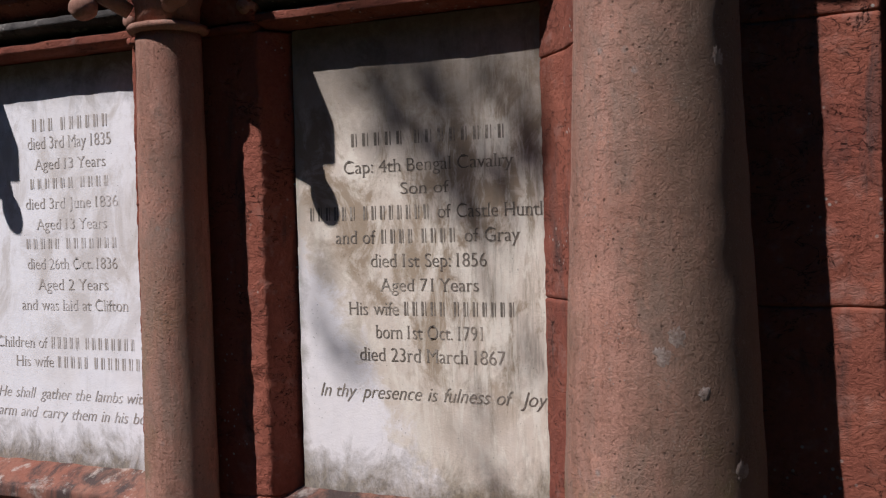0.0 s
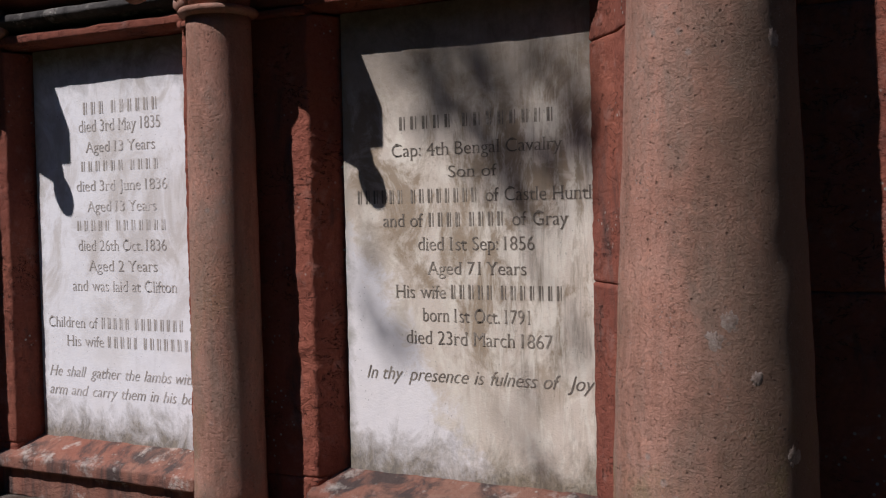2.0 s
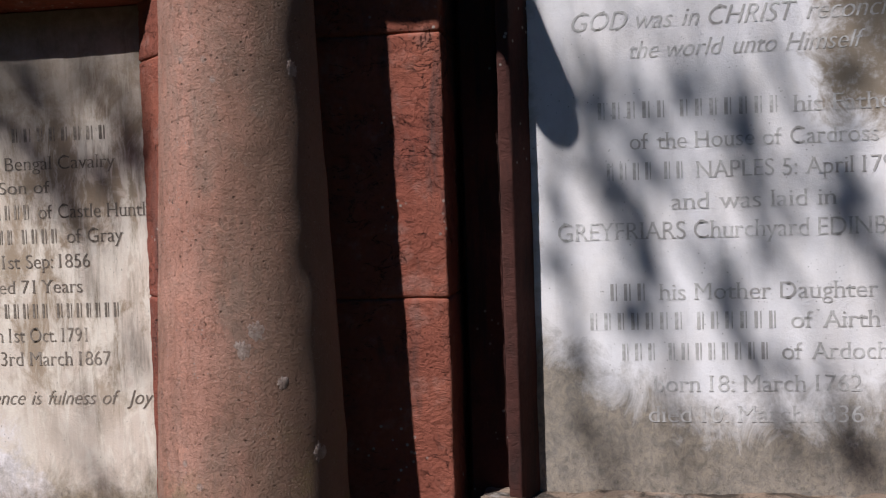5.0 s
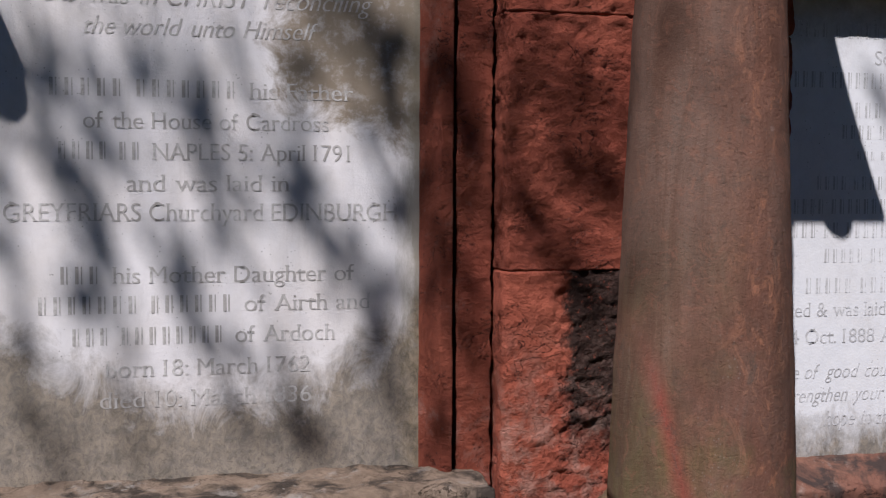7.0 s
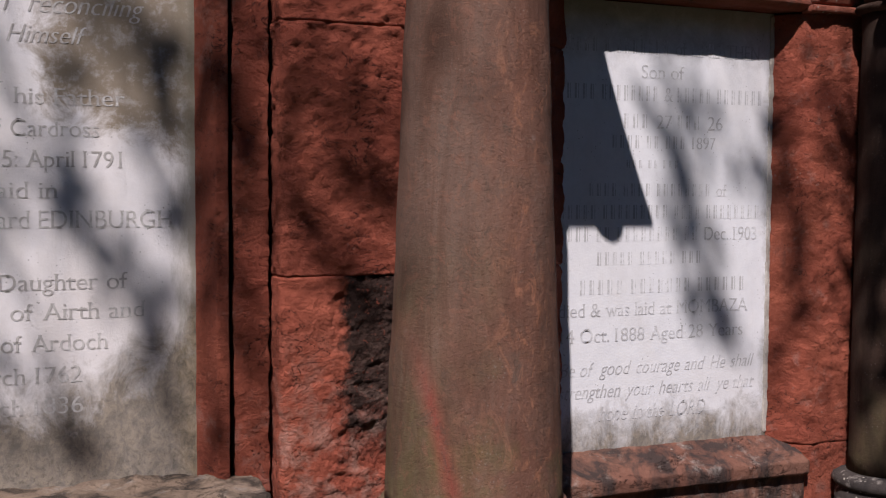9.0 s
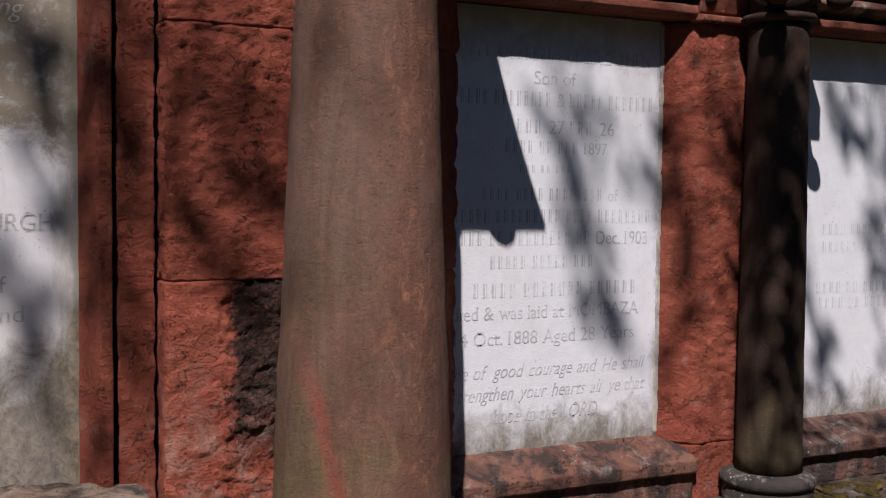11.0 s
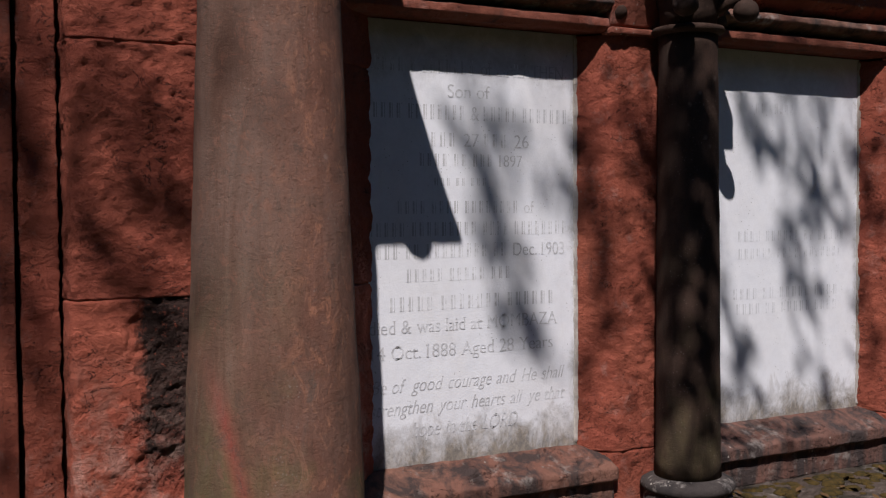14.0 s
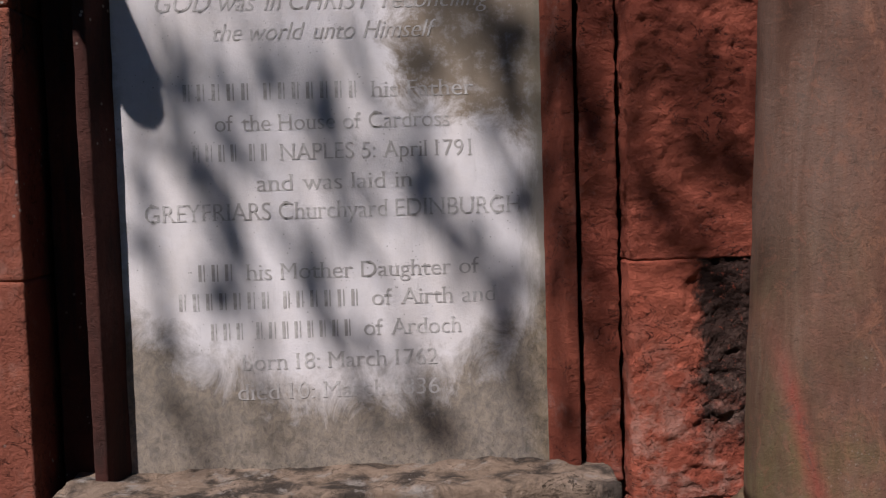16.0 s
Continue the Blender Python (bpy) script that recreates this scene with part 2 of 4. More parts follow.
    m.bump(m.noise(24, 8, 0.7), 0.15 + 0.25 * grain, 0.015)
    return m.done(c)


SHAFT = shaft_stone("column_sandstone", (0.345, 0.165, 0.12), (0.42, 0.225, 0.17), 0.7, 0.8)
SHAFT_R = shaft_stone("brown_column_sandstone", (0.17, 0.077, 0.053), (0.215, 0.108, 0.078), 0.6, 0.4, True, 0.65)
DARK_SHAFT = shaft_stone("dark_column_sandstone", (0.040, 0.022, 0.016), (0.07, 0.039, 0.028), 0.2, 0.3, False, 0.4)


def marble(name, base, box, warm, foot, style="", soot=0.85):
    """A weathered white tablet in the box (x0, x1, z0, z1): clouded, grimy towards its rim, algae rising from its foot."""
    x0, x1, z0, z1 = box
    m = Mat(name, 0.6)
    c = m.mix(m.ramp(m.noise(14, 6, 0.6), 0.35, 0.7), base, (base[0] * 0.94, base[1] * 0.945, base[2] * 0.96))
    cloud = m.ramp(m.noise(2.6, 6, 0.62, m.scaled(1.2, 1, 0.8), 0.5), 0.46, 0.66)
    c = m.mix(m.mul(cloud, warm), c, (0.50, 0.40, 0.30))
    drip = m.ramp(m.noise(9, 7, 0.7, m.scaled(2.2, 1, 0.28), 0.3), 0.56, 0.70)
    c = m.mix(m.mul(drip, warm * 0.6), c, (0.30, 0.26, 0.21))
    ragged = m.noise(9, 9, 0.74, None, 0.5)
    if style == "brown":
        # the stain lies above a line that falls from the left rim to the foot
        edge = m.shift(m.linear(1.62, 1.0, 3.15), ragged, 0.9)
        c = m.mix(m.mul(m.ramp(edge, 0.0, 0.16), 0.72), c, (0.60, 0.48, 0.36))
        cream = m.mul(m.ramp(m.noise(7, 9, 0.72, m.scaled(1, 1, 0.7), 0.9), 0.50, 0.60), m.ramp(edge, 0.0, 0.2))
        c = m.mix(m.mul(cream, 0.7), c, (0.80, 0.72, 0.62))
        murk = m.mul(m.ramp(m.noise(4.5, 9, 0.7, m.scaled(1.2, 1, 0.8), 0.8), 0.48, 0.58), m.mul(m.ramp(edge, 0.1, 0.4), m.band(2, 0.85, 1.15)))
        c = m.mix(m.mul(murk, 0.85), c, (0.30, 0.215, 0.14))
        runs = m.ramp(m.noise(8, 8, 0.72, m.scaled(3.2, 1, 0.32), 0.4), 0.47, 0.62)
        c = m.mix(m.mul(m.mul(runs, m.mul(m.band(0, -2.62, -2.05), m.band(2, 0.70, 1.15))), 0.75), c, (0.27, 0.215, 0.155))
        pale = m.mul(m.ramp(m.noise(12, 8, 0.72, m.scaled(2.4, 1, 0.5), 0.5), 0.50, 0.60), m.band(0, -2.6, -2.2))
        c = m.mix(m.mul(pale, 0.75), c, (0.76, 0.69, 0.60))
        top = m.ramp(m.shift(m.band(2, 1.72, 2.22), ragged, 0.8), 0.28, 0.72)
        c = m.mix(m.mul(top, 0.7), c, (0.18, 0.14, 0.105))
    elif style == "corner":
        patch = m.mul(m.ramp(m.shift(m.linear(1, 0, 0), ragged, 0.5), 0.16, 0.26), m.ramp(m.shift(m.linear(0.3, 1, 0), ragged, 0.4), 1.90, 1.99))
        worn = m.ramp(m.noise(16, 9, 0.75), 0.20, 0.50)
        c = m.mix(m.mul(patch, m.mul(worn, 0.92)), c, (0.25, 0.19, 0.125))
        rim = m.ramp(m.shift(m.linear(1, 0, 0), m.noise(8, 8, 0.72, m.scaled(1, 1, 0.3)), 0.22), 0.565, 0.625)
        c = m.mix(m.mul(rim, 0.75), c, (0.19, 0.17, 0.12))
    elif style == "clouded":
        grey = m.mul(m.ramp(m.noise(5, 8, 0.7, m.scaled(1, 1, 0.7), 0.8), 0.47, 0.60), m.band(2, 1.0, 1.35))
        c = m.mix(m.mul(grey, 0.55), c, (0.47, 0.40, 0.35))
    # soot under the lintel, darkened further to deepen the lintel's shade
    c = m.mix(m.mul(m.ramp(m.shift(m.band(2, z1 - 0.42, z1), ragged, 0.9), 0.45, 0.95), soot), c, (0.13, 0.11, 0.092))
    # grime along both sides and the foot
    for k, at in ((1, -x0), (-1, x1)):
        side = m.ramp(m.shift(m.linear(k, 0, at), ragged, 0.16), 0.045, -0.005)
        c = m.mix(m.mul(side, 0.7), c, (0.24, 0.215, 0.17))
    rise = m.linear(0, 1, -foot)
    if style == "corner":
        rise = m.raw(rise, m.raw(m.raw(m.linear(0.8, 0, 0), m.linear(0.8, 0, 0), "MULTIPLY"), None, "ABSOLUTE"), "SUBTRACT")
    low = m.ramp(m.shift(rise, m.noise(7, 10, 0.76, m.scaled(1.2, 1, 0.8), 0.5), 0.55), 0.10, -0.07)
    dirt = m.mix(m.ramp(m.noise(26, 10, 0.8, m.scaled(1.2, 1, 0.9), 0.6), 0.40, 0.60), (0.075, 0.056, 0.03), (0.25, 0.195, 0.13))
    c = m.mix(m.mul(low, 0.86), c, dirt)
    specks = m.mul(m.ramp(m.noise(80, 5, 0.65), 0.54, 0.62), m.band(2, foot + 0.1, foot - 0.2))
    c = m.mix(m.mul(specks, 0.45), c, (0.07, 0.065, 0.055))
    c = m.mix(m.mul(m.ramp(m.noise(38, 8, 0.75), 0.45, 0.7), 0.14), c, (base[0] * 0.55, base[1] * 0.53, base[2] * 0.52))
    c = m.mix(m.mul(m.mul(m.spots(60, 0.16), m.ramp(m.noise(9, 4), 0.50, 0.60)), 0.6), c, (0.16, 0.14, 0.12))
    m.bump(m.noise(130, 5, 0.6), 0.3, 0.003)
    m.bump(m.noise(11, 4, 0.6), 0.10, 0.01)
    return m.done(c)


BOX_A, BOX_B, BOX_C = (-4.47, -3.51, 0.66, 2.335), (-2.88, -1.87, 0.66, 2.335), (-0.66, 0.66, 0.72, 2.60)
BOX_D, BOX_E = (1.93, 2.895, 0.66, 2.335), (3.56, 4.55, 0.66, 2.335)
MARBLE_A = marble("stained_marble", (0.87, 0.83, 0.85), BOX_A, 0.2, 0.74, "clouded")
MARBLE_B = marble("brown_stained_marble", (0.88, 0.825, 0.83), BOX_B, 0.12, 0.75, "brown")
MARBLE_C = marble("algae_stained_marble", (0.83, 0.80, 0.81), BOX_C, 0.22, 0.97, "corner")
MARBLE_D = marble("white_marble", (0.82, 0.82, 0.85), BOX_D, 0.12, 0.76, "", 0.6)
MARBLE_E = marble("worn_white_marble", (0.82, 0.82, 0.85), BOX_E, 0.08, 0.75, "", 0.4)


def letter_paint(name, colour, stone, lo):
    """Dark incised letters, worn back to the stone in places and stroke by stroke."""
    m = Mat(name, 0.8)
    wear = m.mul(m.ramp(m.noise(5.5, 5, 0.6), lo, lo + 0.16), m.ramp(m.noise(55, 4, 0.7), 0.62, 0.42))
    c = m.mix(m.mul(m.ramp(m.noise(120, 4, 0.7), 0.45, 0.65), 0.35), colour, stone)
    return m.done(m.mix(wear, c, stone))


INK = letter_paint("incised_letters", (0.14, 0.115, 0.095), (0.42, 0.36, 0.30), 0.50)
INK_GREY = letter_paint("grey_incised_letters", (0.36, 0.31, 0.28), (0.68, 0.62, 0.60), 0.44)
INK_FAINT = letter_paint("faint_incised_letters", (0.47, 0.46, 0.47), (0.74, 0.74, 0.76), 0.40)
INK_LOST = letter_paint("lost_incised_letters", (0.56, 0.56, 0.58), (0.78, 0.78, 0.81), 0.36)
INK_WORN = letter_paint("worn_incised_letters", (0.40, 0.375, 0.36), (0.66, 0.64, 0.63), 0.40)


def plain(name, a, b, scale, rough=0.9, bump=0.4):
    m = Mat(name, rough)
    n = m.noise(scale, 7, 0.65)
    c = m.mix(m.ramp(n, 0.35, 0.65), a, b)
    m.bump(m.noise(scale * 6, 6, 0.7), bump, 0.01)
    return m.done(c)


LICHEN = plain("lichen", (0.22, 0.145, 0.115), (0.36, 0.285, 0.25), 70, 0.95, 0.6)
MOSS = plain("moss", (0.035, 0.027, 0.008), (0.10, 0.06, 0.014), 30, 1.0, 0.9)
EARTH = plain("grass_and_earth", (0.03, 0.04, 0.015), (0.06, 0.05, 0.028), 3, 1.0, 0.8)
BARK = plain("bark", (0.07, 0.055, 0.04), (0.13, 0.11, 0.085), 12, 0.95, 0.9)
LEAF = plain("leaf", (0.03, 0.05, 0.014), (0.045, 0.075, 0.02), 5, 0.6, 0.1)
LITTER = plain("dry_leaf", (0.07, 0.035, 0.014), (0.14, 0.075, 0.03), 20, 0.9, 0.3)


# ---- mesh helpers ----
def part(name, bm, material, parent=None, label="", smooth=True):
    me = bpy.data.meshes.new(name)
    bm.normal_update()
    bm.to_mesh(me)
    bm.free()
    for p in me.polygons:
        p.use_smooth = smooth
    me.materials.append(material)
    ob = new(name, me)
    if parent:
        ob.parent = parent
    if label:
        ob["label"] = label
    return ob


def empty(name, at, label="", category="", group="", kind=""):
    ob = new(name)
    ob.location = at
    return tagged(ob, label, category, group, kind)


def adopt(thing, *obs):
    """Parents meshes that were built in world places."""
    for o in obs:
        o.parent = thing
        o.matrix_parent_inverse = Matrix.Translation(thing.location).inverted()


def rounded(poly, r, n=3):
    """The polygon with its corners rounded by about r."""
    out = []
    for i, p in enumerate(poly):
        a, b, c = Vector(poly[i - 1]), Vector(p), Vector(poly[(i + 1) % len(poly)])
        ra = min(r, (a - b).length * 0.4, (c - b).length * 0.4)
        p0, p2 = b + (a - b).normalized() * ra, b + (c - b).normalized() * ra
        for k in range(n + 1):
            u = k / n
            out.append(tuple((1 - u) ** 2 * p0 + 2 * u * (1 - u) * b + u * u * p2))
    return out


def sweep(poly, lo, hi, place, step=0.05, amp=0.0, freq=6.0, seed=0.0, inset=0.005, edge_step=0.05, chips=0.0, calm=lambda q: 1.0):
    """A closed outline, drawn out from lo to hi; place(u, v, w) gives the world point. Uneven by amp, ends a little drawn in."""
    ring = []
    for i, p in enumerate(poly):
        a, b = Vector(p), Vector(poly[(i + 1) % len(poly)])
        n = max(1, int((b - a).length / edge_step))
        ring += [a + (b - a) * k / n for k in range(n)]
    count = len(ring)
    area = sum(ring[i].x * ring[(i + 1) % count].y - ring[(i + 1) % count].x * ring[i].y for i in range(count))
    turn = 1 if area > 0 else -1
    normals = []
    for i in range(count):
        d = ring[(i + 1) % count] - ring[i - 1]
        normals.append(Vector((d.y, -d.x)).normalized() * turn)
    n = max(1, int((hi - lo) / step))
    levels = [lo, lo + 0.007] + [lo + (hi - lo) * k / n for k in range(1, n)] + [hi - 0.007, hi]
    bm = bmesh.new()
    rows = []
    for j, w in enumerate(levels):
        ins = inset if j in (0, len(levels) - 1) else 0.0
        row = []
        for p, nn in zip(ring, normals):
            q = Vector(place(p.x, p.y, w))
            d = 0.0
            if amp:
                s = q * freq + Vector((seed, seed * 1.7, 0))
                d = amp * (noise.noise(s) + 0.5 * noise.noise(s * 2.3) + 0.3 * noise.noise(s * 5.1))
                if chips:
                    for f, k in ((0.8, 1.0), (1.9, 0.6), (3.7, 0.35)):
                        e = noise.noise(Vector((s.x, s.y, s.z * 1.5)) * f + Vector((7, f, 3))) + 0.35 * noise.noise(s * f * 3.1)
                        d -= calm(q) * chips * k * min(1.0, max(0.0, (e - 0.08) / 0.06))
            row.append(bm.verts.new(place(p.x + nn.x * (d - ins), p.y + nn.y * (d - ins), w)))
        rows.append(row)
    for a, b in zip(rows, rows[1:]):
        for i in range(count):
            k = (i + 1) % count
            bm.faces.new((a[i], a[k], b[k], b[i]))
    bm.faces.new(rows[0][::-1])
    bm.faces.new(rows[-1])
    bmesh.ops.recalc_face_normals(bm, faces=bm.faces)
    return bm


def upright(poly, z0, z1, **kw):
    return sweep(poly, z0, z1, lambda u, v, w: (u, v, w), **kw)


def along(profile, x0, x1, **kw):
    """A (y, z) profile drawn out along the wall."""
    return sweep(profile, x0, x1, lambda u, v, w: (w, u, v), **kw)


def lathe(cx, cy, profile, seg=48, amp=0.0, freq=7.0):
    """A turned solid from (radius, z) pairs, bottom to top."""
    bm = bmesh.new()
    rows = []
    for r, z in profile:
        row = []
        for i in range(seg):
            a = 2 * math.pi * i / seg
            d = amp * noise.noise(Vector((cx + r * math.cos(a), cy + r * math.sin(a), z)) * freq) if amp else 0
            row.append(bm.verts.new((cx + (r + d) * math.cos(a), cy + (r + d) * math.sin(a), z)))
        rows.append(row)
    for a, b in zip(rows, rows[1:]):
        for i in range(seg):
            k = (i + 1) % seg
            bm.faces.new((a[i], a[k], b[k], b[i]))
    bm.faces.new(rows[0][::-1])
    bm.faces.new(rows[-1])
    return bm


def smooth_profile(points, step=0.05):
    out = []
    for (r0, z0), (r1, z1) in zip(points, points[1:]):
        n = max(1, int(abs(z1 - z0) / step))
        out += [(r0 + (r1 - r0) * k / n, z0 + (z1 - z0) * k / n) for k in range(n)]
    return out + [points[-1]]


def mirror(s, poly):
    return [(s * x, y) for x, y in poly]


# ---- ground and the plain core of the wall ----
bm = bmesh.new()
bmesh.ops.create_grid(bm, x_segments=80, y_segments=80, size=1.0)
for v in bm.verts:
    v.co.x, v.co.y = math.copysign(abs(v.co.x) ** 3, v.co.x) * 600, math.copysign(abs(v.co.y) ** 3, v.co.y) * 600
    v.co.z = 0.03 * noise.noise(v.co * 0.8)
tagged(part("ground", bm, EARTH), "grassy churchyard ground in front of the memorial wall", "ground", kind="structure")

core = along([(0.17, -0.1), (0.6, -0.1), (0.6, 3.25), (0.17, 3.25)], -5.6, 5.6, step=0.4, edge_step=0.5)
tagged(part("wall_back", core, STONE, smooth=False), "red sandstone core of the memorial wall", "wall", kind="structure")

# ---- the ledge in front and the plinth below the sills ----
for s, name in ((-1, "plinth_west"), (1, "plinth_east")):
    x0, x1 = sorted((s * 1.0, s * 5.6))
    prof = rounded([(0.18, -0.05), (-0.66, -0.05), (-0.66, 0.405), (-0.02, 0.43), (0.18, 0.43)], 0.03)
    ob = part(name, along(prof, x0, x1, step=0.06, amp=0.012, freq=5, seed=s), LEDGE)
    tagged(ob, "mossy worn stone ledge at the foot of the wall", "ledge", kind="structure")

# ---- piers between the central panel and the side panels ----
Z_JOINTS = [0.40, 0.66, 1.375, 2.148, 2.72]
for s, name in ((-1, "pier_west"), (1, "pier_east")):
    pier = empty(name, (s * 1.3, 0, 0), "red sandstone pier of coursed blocks with dark joints", "pier", kind="structure")
    inner = 1.975 if s > 0 else 1.938
    for k, (z0, z1) in enumerate(zip(Z_JOINTS, Z_JOINTS[1:])):
        poly = rounded(mirror(s, [(0.868 - 0.006 * s, 0.16), (0.868 - 0.006 * s, -0.16), (1.71, -0.16), (1.79, -0.03), (inner, 0.125), (inner, 0.16)]), 0.03 if s > 0 else 0.012, 5)
        b = upright(poly, z0, z1, step=0.009 if s > 0 else 0.015, edge_step=0.009 if s > 0 else 0.015, chips=0.008 if s > 0 else 0.0025,
                    calm=(lambda q: 0.15 + 0.85 * min(1.0, max(0.0, (q.x - 0.94) / 0.12)) * (q.x < 1.7)) if k == 1 else (lambda q: 0.6 if q.x < 1.7 else 0.1),
                    amp=0.009 if s > 0 else 0.003, freq=14, seed=k * 3.1 + s, inset=0.006)
        adopt(pier, part("stone", b, BLOCK if s > 0 else STONE))

# ---- piers with the small columns between and outside the side panels ----
for s in (-1, 1):
    for k, (x0, x1, rough) in enumerate(((2.885, 3.60, 0.011), (4.53, 5.3, 0.008))):
        mid, cut = (x0 + x1) / 2, 0.10 if s > 0 else 0.066
        if s < 0 and k == 1:
            x0, cut = 4.475, 0.045
        pier = empty("pier_%s_%s" % ("inner" if k == 0 else "outer", "west" if s < 0 else "east"), (s * mid, 0, 0),
                     "red sandstone pier with splayed sides, cracked and flaking", "pier", kind="structure")
        poly = mirror(s, rounded([(x0, 0.16), (x0, 0.125), (x0 + cut, 0.0), (x1 - cut, 0.0), (x1, 0.125), (x1, 0.16)], 0.03 if s > 0 else 0.012, 4))
        for j, (z0, z1) in enumerate(((0.40, 0.655), (0.655, 2.33))):
            b = upright(poly, z0, z1, step=0.012, edge_step=0.012, amp=rough * 0.6 if s > 0 else rough * 0.4, chips=0.005 if s > 0 else 0.002, freq=11, seed=j + k * 5 + s, inset=0.005)
            adopt(pier, part("stone", b, ROUGH if s > 0 else STONE))
        # string moulding at capital height
        ring = rounded([(0.05, 2.325), (-0.03, 2.325), (-0.03, 2.355), (0.05, 2.355)], 0.013)
        xa, xb = sorted((s * (x0 + 0.07), s * (x1 - 0.07)))
        adopt(pier, part("string_moulding", along(ring, xa, xb, step=0.04, amp=0.002), STONE))
        cap = rounded([(0.17, 2.36), (-0.01, 2.36), (-0.06, 2.50), (-0.06, 2.72), (0.17, 2.72)], 0.01)
        adopt(pier, part("capital_block", along(cap, xa, xb, step=0.06, amp=0.003), STONE))

# ---- entablature over the side panels and the centre ----
for s, side in ((-1, "west"), (1, "east")):
    lintel = empty("lintel_" + side, (s * 3.2, 0.1, 2.33), "moulded red sandstone lintel, soot-blackened in its hollows", "lintel", kind="structure")
    for xa, xb in ((1.80, 2.985), (3.50, 4.63)):
        a, b = sorted((s * xa, s * xb))
        band = rounded([(0.16, 2.338), (0.035, 2.338), (-0.004, 2.356), (-0.004, 2.387), (0.03, 2.40), (0.16, 2.40)], 0.006)
        adopt(lintel, part("fascia", along(band, a, b, step=0.03, amp=0.004, freq=10), STONE))
        roll = rounded([(0.16, 2.40), (0.06, 2.402), (-0.02, 2.425), (-0.04, 2.445), (-0.03, 2.470), (0.05, 2.49), (0.16, 2.49)], 0.008)
        adopt(lintel, part("roll_moulding", along(roll, a, b, step=0.03, amp=0.004, freq=10, seed=3), SILL if s > 0 else BLACKENED))
        frieze = rounded([(0.16, 2.49), (0.07, 2.50), (-0.02, 2.55), (-0.02, 2.72), (0.16, 2.72)], 0.006)
        adopt(lintel, part("frieze", along(frieze, a, b, step=0.04, amp=0.004, freq=10, seed=5), STONE))
corn = rounded([(0.3, 2.72), (-0.10, 2.72), (-0.14, 2.80), (-0.22, 2.86), (-0.26, 2.95), (-0.26, 3.02), (0.3, 3.16)], 0.01)
ob = part("cornice", along(corn, -5.6, 5.6, step=0.08, amp=0.004), STONE)
tagged(ob, "red sandstone cornice along the top of the wall", "cornice", kind="structure")

# ---- surround of the central tablet ----
surround = empty("panel_surround", (0, 0, 0.75), "moulded red sandstone surround with a splayed inner edge", "surround", kind="structure")
for s in (-1, 1):
    jamb = mirror(s, rounded([(0.636, 0.10), (0.636, 0.004), (0.684, -0.10), (0.722, -0.10), (0.730, 0.10)], 0.006))
    adopt(surround, part("jamb", upright(jamb, 0.70, 2.66, step=0.03, edge_step=0.02, amp=0.002, freq=12, seed=s), ROUGH if s > 0 else SOOTY_SHADED))
    face = -0.075 if s > 0 else 0.045
    strip = mirror(s, rounded([(0.736, 0.12), (0.736, face), (0.852, face), (0.852, 0.12)], 0.008))
    adopt(surround, part("margin", upright(strip, 0.70, 2.66, step=0.012, edge_step=0.012, amp=0.005 if s > 0 else 0.003, freq=14, seed=s * 2, chips=0.004 if s > 0 else 0.0), ROUGH if s > 0 else SOOTY_SHADED))
head = rounded([(0.10, 2.58), (0.02, 2.58), (-0.06, 2.62), (-0.06, 2.72), (0.10, 2.72)], 0.006)
adopt(surround, part("head", along(head, -0.86, 0.86, step=0.04, amp=0.003), STONE))

# ---- rough ledge stone below the central tablet ----
def ledge_stone():
    prof = rounded([(0.05, 0.44), (-0.30, 0.44), (-0.31, 0.70), (-0.30, 0.768), (-0.10, 0.765), (0.05, 0.765)], 0.02)
    return along(prof, -0.81, 0.80, step=0.018, edge_step=0.025, amp=0.014, freq=11, seed=4)


tagged(part("ledge_stone", ledge_stone(), GREY), "rough grey-white weathered ledge stone below the central tablet", "ledge", kind="structure")
below = along([(0.16, -0.05), (-0.5, -0.05), (-0.5, 0.43), (0.16, 0.43)], -0.99, 0.99, step=0.06, amp=0.01)
tagged(part("plinth_centre", below, LEDGE), "worn stone plinth below the central tablet", "plinth", kind="structure")

# ---- sills below the side tablets ----
for xa, xb in ((-4.61, -3.50), (-2.98, -1.80), (1.80, 2.98), (3.50, 4.61)):
    prof = rounded([(0.165, 0.43), (-0.005, 0.43), (-0.005, 0.545), (-0.035, 0.555), (-0.035, 0.605), (0.12, 0.682), (0.165, 0.682)], 0.008)
    ob = part("sill", along(prof, xa, xb, step=0.022, edge_step=0.025, amp=0.005, freq=10, seed=xa), SILL_DARK if xa > 3 else SILL_WORN if xa > 0 else SILL)
    tagged(ob, "sloping red sandstone sill, sooty and lichen-spotted", "sill", "tablet sills", kind="structure")


